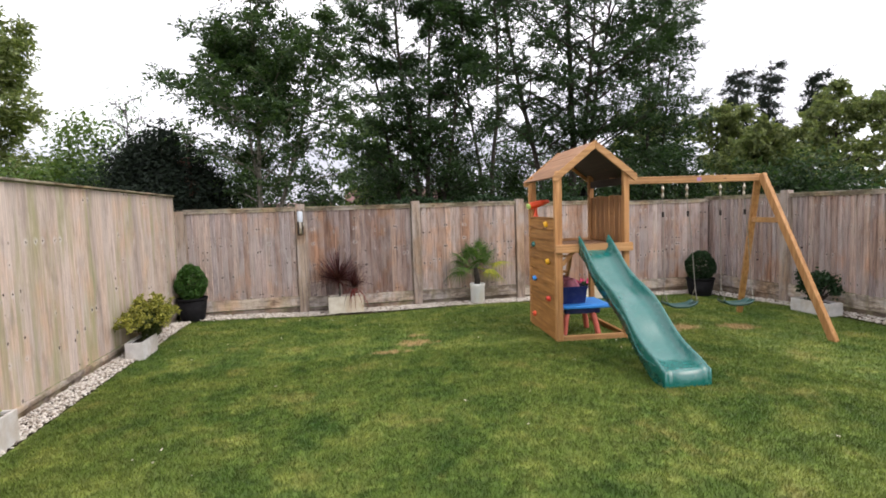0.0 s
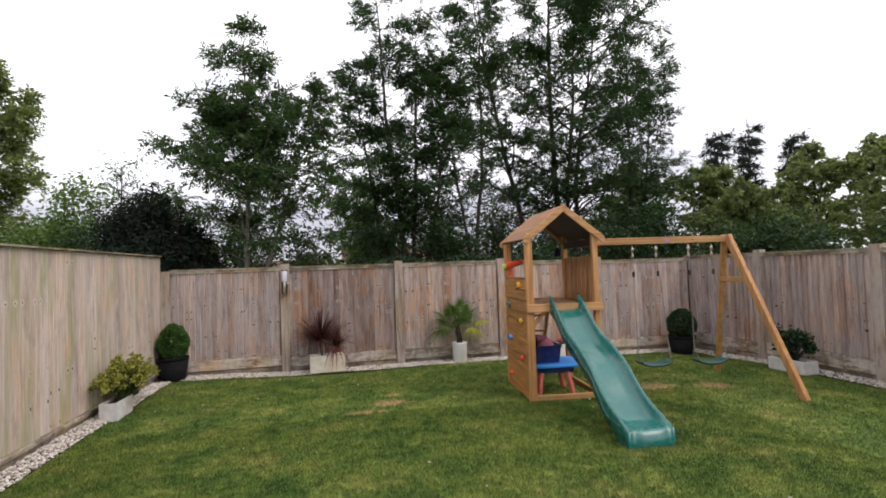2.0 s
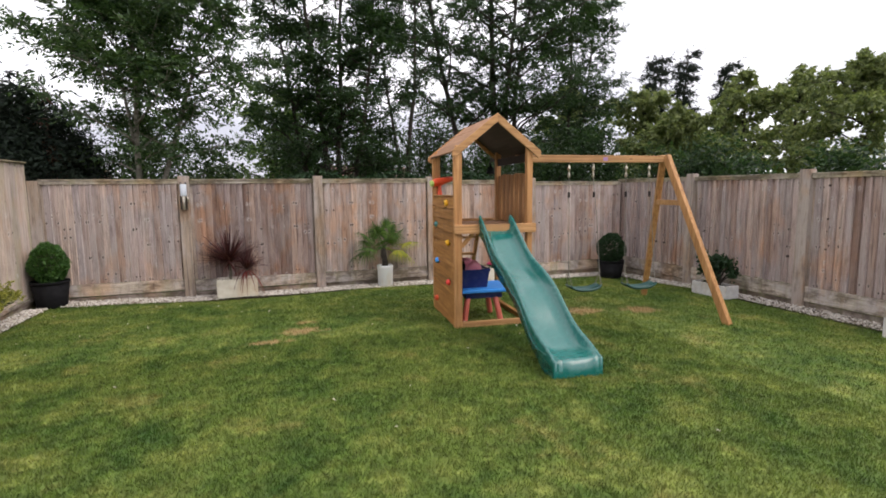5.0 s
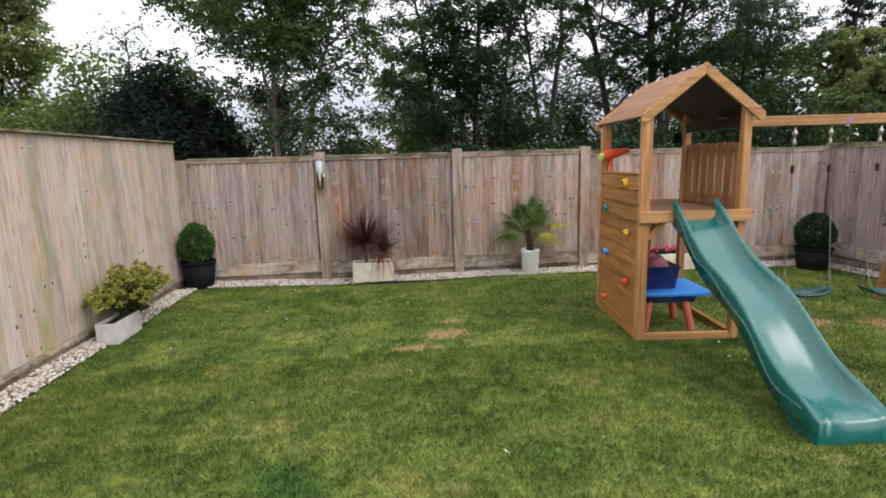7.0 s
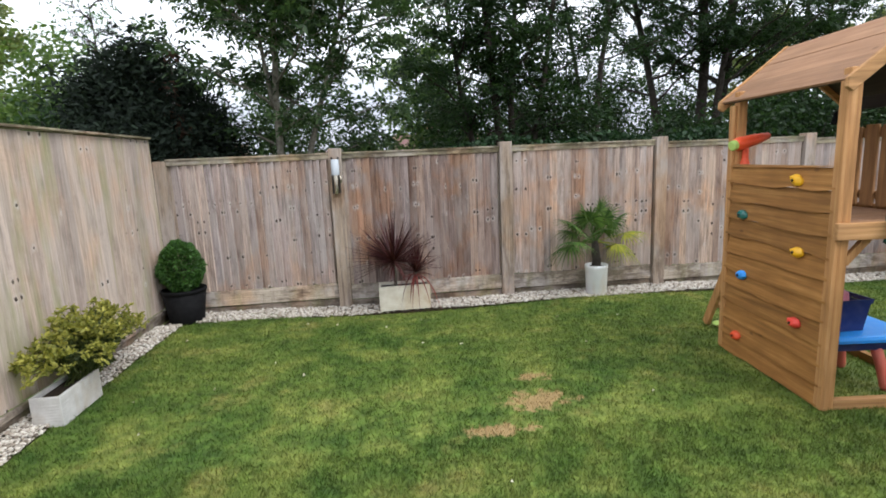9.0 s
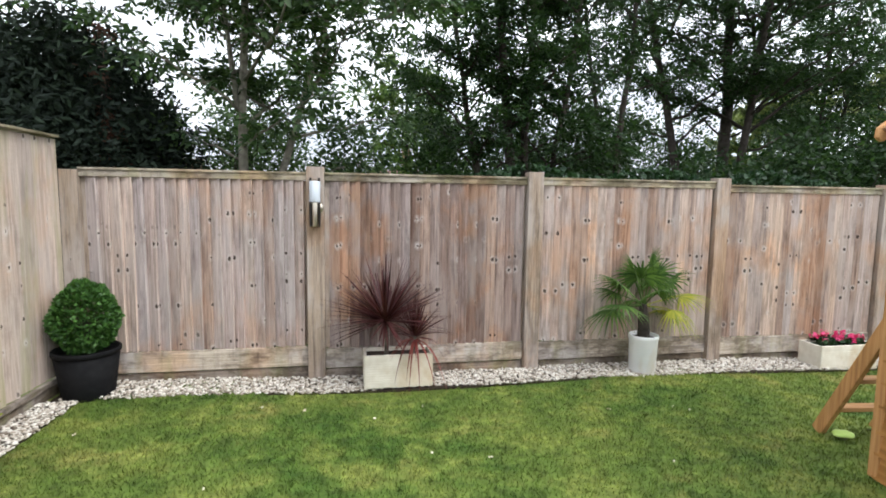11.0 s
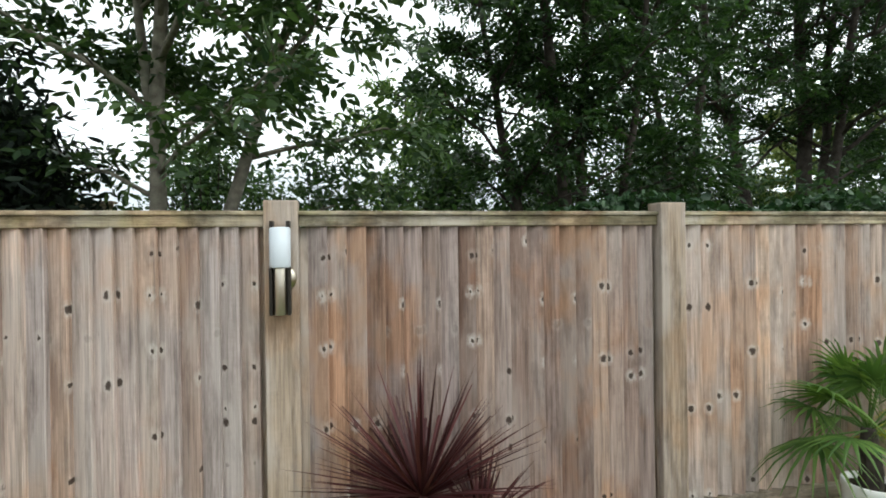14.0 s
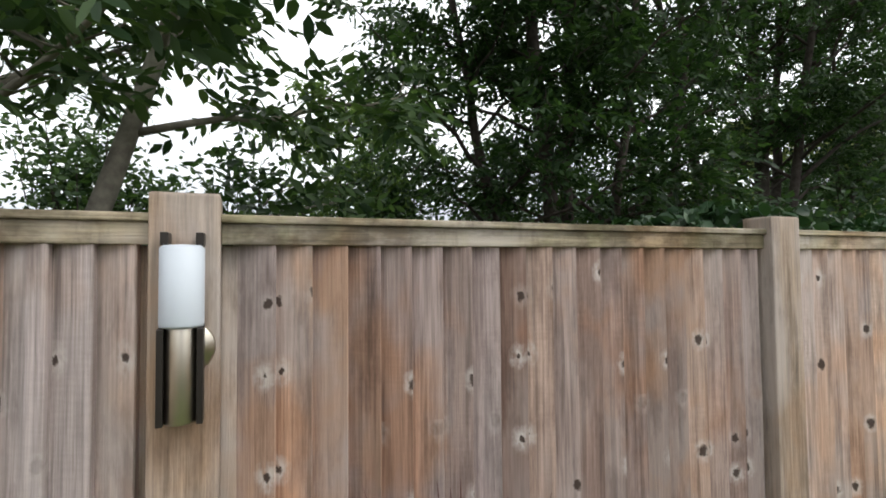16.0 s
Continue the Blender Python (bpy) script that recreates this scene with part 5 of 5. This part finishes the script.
for i in range(16):
    a = i * 2.399 + 0.55
    old = i < 4
    e = radians(-12 + 20 * i / 4) if old else radians(6 + 70 * (i - 4) / 11)
    d = np.array([math.cos(a) * math.cos(e), math.sin(a) * math.cos(e) * 0.55, math.sin(e)])
    o = np.array([-0.014, 0, 0.31])
    L = 0.29 + 0.09 * rp.uniform()
    hub = o + d * L
    bm = bmesh.new()
    tube(bm, [tuple(o), tuple(o + d * L * 0.5 + np.array([0, 0, 0.012])), tuple(hub)], [0.006, 0.005, 0.004], 5)
    mt = M_PALMY if i in (0, 2, 5) else M_PALM
    fr = part("frond", bm, mt, palm)
    side = np.cross(d, [0, 0, 1.0])
    side /= np.linalg.norm(side) + 1e-9
    nn = np.cross(side, d)
    vs, fs = [], []
    k = 22
    for j in range(k):
        th_ = radians(-128 + 256 * j / (k - 1))
        r = (0.345 - 0.10 * abs(th_) / 2.2) * rp.uniform(0.9, 1.06)
        dd = d * math.cos(th_) + side * math.sin(th_)
        ss = -d * math.sin(th_) + side * math.cos(th_)
        b = len(vs)
        for f in (0, 0.35, 0.7, 1.0):
            w = 0.0125 * (0.25 + 2.1 * f if f < 0.36 else 1.0 * (1 - 0.92 * (f - 0.35) / 0.65))
            p = hub + dd * r * f + np.array([0, 0, -(0.62 if old else 0.38) * r * f ** 2.2]) + nn * 0.015 * math.cos(th_ * 2) * f
            vs += [p - ss * w, p + nn * w * 0.55, p + ss * w]
        for q_ in range(3):
            o2 = b + 3 * q_
            fs += [(o2, o2 + 1, o2 + 4, o2 + 3), (o2 + 1, o2 + 2, o2 + 5, o2 + 4)]
    me = grid_mesh("blade", vs, fs)
    me.materials.append(mt)
    part("blade", me, mt, fr)


def topiary(at, pot_w, pot_h, r, h, mat, label, seed, round_pot=False):
    """A clipped bush over a tapered black pot."""
    z0 = float(ground_z(at[0], at[1]))
    p = thing("plant_pot", pose(at[0], at[1], z0, 0, 0, 8), "black plastic tapered pot on the gravel", "plant pot")
    bm = bmesh.new()
    lathe(bm, [(pot_w * 0.37, 0), (pot_w * 0.385, 0.01), (pot_w * 0.48, pot_h * 0.9), (pot_w * 0.47, pot_h * 0.9), (pot_w * 0.2, pot_h * 0.88)], 32)
    part("body", bm, M_BLACKP, p, smooth=True)
    bm = bmesh.new()
    lathe(bm, [(pot_w * 0.485, pot_h * 0.90), (pot_w * 0.50, pot_h * 0.905), (pot_w * 0.505, pot_h * 0.99), (pot_w * 0.495, pot_h), (pot_w * 0.465, pot_h), (pot_w * 0.455, pot_h * 0.93)], 32)
    part("rim", bm, M_BLACKP, p, smooth=True)
    bm = bmesh.new()
    lathe(bm, [(pot_w * 0.45, pot_h - 0.06), (pot_w * 0.45, pot_h - 0.035), (pot_w * 0.1, pot_h - 0.03)], 24)
    part("soil", bm, M_SOIL, p, "dark potting soil")
    t = thing("topiary", pose(at[0], at[1], z0 + pot_h - 0.045), label, "potted plant")
    bm = bmesh.new()
    rng = np.random.default_rng(seed)
    tube(bm, [(0, 0, 0), (0.01, 0, h * 0.3), (0, 0, h * 0.6)], [0.02, 0.018, 0.008], 8)
    for i in range(30):
        d = rng.normal(size=3)
        d /= np.linalg.norm(d)
        tube(bm, [(0, 0, h * 0.3), tuple(np.array([0, 0, h * 0.48]) + d * np.array([r, r, h * 0.42]) * 0.85)], [0.006, 0.003], 4)
    part("stem", bm, M_DARKBARK, t)
    n = 5200
    d = rng.normal(size=(n, 3))
    d /= np.linalg.norm(d, axis=1)[:, None]
    lum = np.array([1 + 0.10 * noise.noise(Vector((float(a[0] * 2.6 + seed), float(a[1] * 2.6), float(a[2] * 2.6)))) for a in d])
    rad = (0.72 + 0.28 * rng.uniform(0, 1, n) ** 0.4) * lum
    taper = 1 - 0.24 * np.clip(d[:, 2], 0, 1)
    c = d * rad[:, None] * np.stack([r * taper, r * taper, np.full(n, h * 0.5)], -1) + np.array([0, 0, h * 0.5])
    part("foliage", leaf_mesh("foliage", c, 0.034, rng, mat, 0.6, 0.0, outward=d), mat, t)


topiary((-2.14, 8.58), 0.45, 0.37, 0.235, 0.56, M_BOX, "egg-shaped clipped green box bush in a black pot", 3)
topiary((6.78, 8.30), 0.50, 0.34, 0.27, 0.56, M_DKBOX, "dark clipped box bush in a black pot", 4)

# spurge in the pale trough by the taller fence
tr_y = 6.52
trough((left_x(tr_y) + 0.255, tr_y, 0.0), 90 - 1, 0.46, 0.19, 0.205, M_GREYC, "pale grey ribbed trough beside the taller fence")


def spurge(at, size, count, seed, label, mats=(M_SPURGED, M_SPURGE)):
    """A loose bush of whorled stems with bright tips."""
    rng = np.random.default_rng(seed)
    t = thing("spurge", pose(*at), label, "potted plant")
    bm = bmesh.new()
    low, low_d, top, top_d = [], [], [], []
    for i in range(count):
        a, s = rng.uniform(0, 2 * np.pi), rng.uniform(0.1, 1.0) ** 0.6
        e = np.array([math.cos(a) * size[0] * s, math.sin(a) * size[1] * s, size[2] * (1.0 - 0.55 * s * s) * rng.uniform(0.75, 1.1)])
        b = np.array([rng.uniform(-0.6, 0.6) * size[0] * 0.3, rng.uniform(-0.7, 0.7) * size[1] * 0.55, 0])
        m = (b + e) / 2 + np.array([0, 0, 0.06])
        tube(bm, [tuple(b), tuple(m), tuple(e)], [0.006, 0.005, 0.003], 5)
        for f in np.linspace(0.3, 1.0, 34):
            p = b * (1 - f) ** 2 + 2 * m * f * (1 - f) + e * f * f
            aa = rng.uniform(0, 6.28)
            d = np.array([math.cos(aa), math.sin(aa), 0.5])
            (low if f < 0.74 else top).append(p + d * 0.026)
            (low_d if f < 0.74 else top_d).append(d)
        for _ in range(16):
            d = rng.normal(size=3) + np.array([0, 0, 0.5])
            d /= np.linalg.norm(d)
            top.append(e + d * rng.uniform(0.01, 0.045))
            top_d.append(d)
    tagged(part("stem", bm, M_SPURGED, t), kind="stuff")
    part("foliage", leaf_mesh("foliage", np.array(low), 0.048, rng, mats[0], 0.30, 0.0, np.array(low_d)), mats[0], t)
    part("flower_head", leaf_mesh("flower_head", np.array(top), 0.036, rng, mats[1], 0.45, 0.0, np.array(top_d)), mats[1], t, "yellow-green flower heads")
    return t


spurge((left_x(tr_y) + 0.28, tr_y + 0.27, 0.16), (0.30, 0.68, 0.50), 130, 7, "yellow-green spurge bush spilling out of the trough")
trough((left_x(4.2) + 0.14, 3.86, 0.02), 90 - 1, 0.64, 0.24, 0.235, M_GREYC, "pale grey trough beside the taller fence")
spurge((left_x(4.2) + 0.14, 3.86, 0.19), (0.16, 0.30, 0.16), 18, 9, "low green plant in the pale trough")
# planters by the other fences
trough((6.98, 6.12, 0.0), 90, 0.62, 0.25, 0.19, M_GREYC, "grey trough standing beside the weathered fence")
shrub("hydrangea", "dark leafy shrub in the grey trough", 71, (7.0, 6.12), (0.20, 0.30, 0.54), 2200, 0.055, (M_DARKBARK, M_DKBOX), "potted plant", 22, aspect=0.6).location.z += 0.17
trough((6.95, 3.45, 0.0), 90, 0.70, 0.27, 0.22, M_GREYC, "grey trough standing beside the weathered fence")
shrub("hydrangea", "dark leafy shrub in the grey trough", 72, (6.97, 3.45), (0.22, 0.34, 0.58), 2200, 0.055, (M_DARKBARK, M_DKBOX), "potted plant", 20, aspect=0.6).location.z += 0.17
trough((4.66, 8.60, 0.0), 0, 0.66, 0.26, 0.25, M_CREAM, "cream trough with flowers by the weathered fence")
fl = thing("flowers", pose(4.66, 8.60, float(ground_z(4.5, 8.5)) + 0.20), "bright pink bedding flowers with dark foliage", "potted plant")
rf = np.random.default_rng(3)
c_ = np.stack([rf.uniform(-0.28, 0.28, 500), rf.uniform(-0.10, 0.10, 500), rf.uniform(0.0, 0.09, 500)], -1)
part("foliage", leaf_mesh("foliage", c_, 0.045, rf, M_DKBOX, 0.6), M_DKBOX, fl)
c_ = np.repeat(np.stack([rf.uniform(-0.27, 0.27, 26), rf.uniform(-0.10, 0.10, 26), rf.uniform(0.07, 0.13, 26)], -1), 9, 0) + rf.normal(0, 0.013, (234, 3))
part("blossom", leaf_mesh("blossom", c_, 0.032, rf, M_PETAL, 0.8), M_PETAL, fl, "pink blossoms")


# ---- ivy over the fence top ----
ri = np.random.default_rng(31)
ni = 3000
ix = np.concatenate([ri.uniform(0.85, 1.42, 900), ri.uniform(1.55, 4.9, ni - 900)])
iz = 1.60 + 0.20 * ri.uniform(0, 1, ni) ** 0.8 + 0.05 * np.sin(ix * 5.0)
ic = np.stack([ix, 8.93 + ri.uniform(0, 0.30, ni), iz], -1)
ivy = thing("ivy", pose(0, 0, 0), "dark green ivy creeping along the fence top", "ivy")
part("foliage", leaf_mesh("foliage", ic, 0.055, ri, M_DKBOX, 0.75), M_DKBOX, ivy)
bm = bmesh.new()
tube(bm, [(0.8 + 4.2 * k / 14, 9.02 + 0.03 * math.sin(k * 1.9), 1.66 + 0.03 * math.sin(k * 2.7)) for k in range(15)], [0.008] * 15, 5)
for k in range(6):
    tube(bm, [(1.0 + 0.7 * k, 9.05, -0.1), (1.03 + 0.7 * k, 9.06, 0.8), (0.98 + 0.7 * k, 9.02, 1.66)], [0.01, 0.008, 0.006], 5)
part("stem", bm, M_DARKBARK, ivy)


# ---- fallen petals on the lawn ----
rd = np.random.default_rng(12)
dx, dy = rd.uniform(-1.9, 3.5, 40), rd.uniform(2.2, 8.4, 40)
dc = np.stack([dx, dy, ground_z(dx, dy) + 0.030], -1)
_p = leaf_mesh("petals", np.repeat(dc, 3, 0) + rd.normal(0, 0.006, (120, 3)) * np.array([1, 1, 0.3]), 0.016, rd, M_CREAM, 0.7)
tagged(new("petals", _p), "small pale fallen petals scattered over grass", "petals", kind="stuff")


# ---- wall lamp on the fence post ----
lamp = thing("wall_lamp", pose(-0.460, 8.785, 1.272), "brushed steel wall lamp with white diffuser on the post", "wall lamp")
LR = 0.040
part("back_plate", boxed(-0.043, 0.043, -0.030, -0.0135, 0.0, 0.205, 0.003), M_DARKMETAL, lamp)
bm = bmesh.new()
lathe(bm, [(LR - 0.009, 0.0), (LR - 0.008, 0.004), (LR - 0.008, 0.197), (LR - 0.009, 0.20)], 28, Matrix.Translation((0, -0.048, 0)))
part("steel_tube", bm, M_STEEL, lamp, smooth=True)
bm = bmesh.new()
lathe(bm, [(LR + 0.002, 0.20), (LR + 0.004, 0.205), (LR + 0.004, 0.366), (LR - 0.004, 0.372), (0.01, 0.374)], 28, Matrix.Translation((0, -0.048, 0)))
part("diffuser", bm, M_OPAL, lamp, "white opal diffuser", smooth=True)
for sx in (-1, 1):
    # added dark strips stand in for the dark reflections on the tube's edges
    part("reflection_strip", boxed(sx * 0.0375 - 0.0065, sx * 0.0375 + 0.0065, -0.078, -0.031, 0.0, 0.1985, 0.002), M_DARKMETAL, lamp)
    part("bracket", boxed(sx * 0.034 - 0.008, sx * 0.034 + 0.008, -0.055, 0.0, 0.372, 0.400, 0.002), M_DARKMETAL, lamp)
bm = bmesh.new()
lathe(bm, [(0.056, 0), (0.057, 0.004), (0.053, 0.010), (0.020, 0.013)], 32, Matrix.Translation((0.008, 0.0, 0.150)) @ Matrix.Rotation(radians(90), 4, "X"))
part("wall_rose", bm, M_STEEL, lamp, "round steel wall rose", smooth=True)


# ---- fences, board by board ----
def feather(width, height, seed, thick=0.038, thin=0.003, mirror=False):
    """A feather-edged board, origin at its foot: thick edge to one side."""
    r = random.Random(seed)
    bm = bmesh.new()
    k = 5
    rings = []
    for i in range(k + 1):
        z = height * i / k
        w0 = r.uniform(-0.0018, 0.0018)
        cup = r.uniform(-0.0015, 0.0015)
        rings.append([bm.verts.new(p) for p in ((-width / 2, -thin, z), (0.0, -(thin + thick) / 2 - cup, z), (width / 2 + w0 - 0.003, -thick, z), (width / 2 + w0, -thick + 0.004, z), (width / 2 + w0, 0.0, z), (-width / 2, 0.0, z))])
    for a, b in zip(rings, rings[1:]):
        for i in range(6):
            j = (i + 1) % 6
            bm.faces.new((a[i], a[j], b[j], b[i]))
    bm.faces.new(list(reversed(rings[0])))
    bm.faces.new(rings[-1])
    # neighbours sawn from one plank: the same knots, mirrored
    uv = bm.loops.layers.uv.new("sawn_pair")
    for f in bm.faces:
        for lp in f.loops:
            c = lp.vert.co
            lp[uv].uv = ((width / 2 + c.x if mirror else width / 2 - c.x) + 3.1 * seed, c.z + 7.3 * seed)
    return bm


rb = random.Random(17)
N_BOARD = 20
POSTS = [-2.36, -0.46, 1.478, 3.395, 5.36, 7.47]


def bay(fence, m, length, z0, z1, meshes, board_mat, kick=0.29, n=N_BOARD, flush=False):
    """One fence bay in its own frame: x along, front towards -y, from 0 to length."""
    bm = bmesh.new()
    for zz in (z0 + kick + 0.12, z1 - 0.30):
        box(bm, 0.0, length, 0.003, 0.06, zz, zz + 0.075)
    if not flush:
        box(bm, 0.0, 0.036, -0.004, 0.02, z0 + kick, z1 - 0.063, 0.003)
        box(bm, length - 0.036, length, -0.004, 0.02, z0 + kick, z1 - 0.063, 0.003)
    edge = 0.0 if flush else 0.03
    t = part("fence_panel", bm, M_POST, fence, m=m)
    step = (length - 2 * edge) / n
    key = (round(step, 3), round(z1 - z0 - kick, 2))
    if key not in meshes:
        meshes[key] = [[mesh_of(feather(step + 0.014, z1 - z0 - kick - 0.02, 100 + i, *((0.020, 0.005) if flush else ()), mirror=bool(side)), "board", board_mat) for side in (0, 1)] for i in range(12)]
    for i in range(n):
        if i % 2 == 0:
            pair = rb.choice(meshes[key])
        b = part("board", pair[i % 2], board_mat, t)
        b.matrix_basis = pose(edge + step * (i + 0.5), rb.uniform(-0.004, 0.002), z0 + kick + rb.uniform(-0.006, 0.0), 0, rb.uniform(-0.12, 0.12), rb.uniform(-4.2, -0.8))
    if not flush:
        part("cap_rail", boxed(0.0, length, -0.044, -0.024, z1 - 0.062, z1 - 0.0115, 0.004), M_CAPX, t)
    part("cap_strip", boxed(-0.002, length + 0.002, -0.056, 0.045, z1 - 0.011, z1 + 0.008, 0.004), M_CAPX, t)
    part("gravel_board", boxed(0.002, length - 0.002, -0.016, 0.004, z0 - 0.04, z0 + 0.105, 0.006), M_KICKLOW, t, m=pose(0, rb.uniform(-0.006, 0.0), rb.uniform(-0.006, 0.004), rb.uniform(-1.5, 1.5), 0, 0))
    part("gravel_board", boxed(0.002, length - 0.002, -0.036, -0.002, z0 + 0.111, z0 + kick - 0.008, 0.006), M_KICK, t, m=pose(0, rb.uniform(-0.008, 0.0), rb.uniform(-0.004, 0.004), 0, rb.uniform(-0.12, 0.12), 0))


def post(fence, x, y, z0, z1, w=0.145, turn=0):
    bm = bmesh.new()
    box(bm, -w / 2, w / 2, -0.055, 0.06, -0.05, z1 - z0, 0.007)
    part("fence_post", bm, M_POST, fence, m=pose(x, y, z0, 0, 0, turn))


fence = thing("fence", pose(0, 0, 0), "weathered brown feather-edge timber fence with gravel boards", "fence")
meshes_a, meshes_b, bay_meshes = {}, {}, [{} for _ in POSTS]
for i, px in enumerate(POSTS):
    gz_ = float(ground_z(px, 8.8))
    if 0 < i < len(POSTS) - 1:
        post(fence, px, BACK_Y - 0.02, gz_ - 0.05, 1.765 - 0.015 * max(0, px - 2.5))
    elif i == 0:
        post(fence, px + 0.05, BACK_Y - 0.01, -0.05, 1.70, w=0.13)
    if i:
        a = POSTS[i - 1] + (0.0725 if i > 1 else 0.115)
        gz0 = (gz_ + float(ground_z(POSTS[i - 1], 8.8))) / 2
        bay(fence, pose(a, BACK_Y, 0), px - 0.0725 - a, round(gz0, 2) - 0.015, 1.712 - 0.015 * max(0, px - 3.4), bay_meshes[i], (M_BOARD, M_BOARD_GREY, M_BOARD_DARK, M_BOARD_TAN, M_BOARD_TAN, M_BOARD)[i])
# taller pale fence along one side of the lawn
tall = thing("fence", pose(0, 0, 0), "tall pale close-boarded timber fence with greenish stains", "fence")
for i in range(8):
    y1 = 8.79 - 1.9 * i
    y0 = y1 - 1.9
    ang_ = math.degrees(math.atan2(1.9, left_x(y1) - left_x(y0)))
    bay(tall, pose(left_x(y0), y0, 0, 0, 0, ang_), 1.9, -0.03, 1.945, meshes_b, M_PALE, kick=0.16, n=13, flush=True)
# weathered fence along the other side
side_fence = thing("fence", pose(0, 0, 0), "weathered brown timber fence with tall square posts", "fence")
for i in range(8):
    y1 = 8.97 - 1.92 * i
    y0 = y1 - 1.92
    z0_ = float(ground_z(RIGHT_X, y0))
    bay(side_fence, pose(RIGHT_X, y1 - 0.0725, 0, 0, 0, -90), 1.92 - 0.145, round(z0_, 2) - 0.02, 1.69, meshes_a, M_BOARD, kick=0.32, n=18)
    post(side_fence, RIGHT_X - 0.02, y0, z0_ - 0.05, 1.745, turn=-90)
# a neighbour's fence, only its top showing
far_fence = thing("fence", pose(0, 0, 0), "plain brown timber fence of the next garden", "fence")
bay(far_fence, pose(-3.73, 10.75, 0), 1.9, 0.0, 1.92, meshes_a, M_BOARD)
# plain wall closing the garden behind the walk
tagged(part("wall_south", boxed(-3.4, 7.7, -6.9, -6.6, -0.3, 2.3), M_BRICK), "plain brick wall closing the garden", "wall", kind="structure")
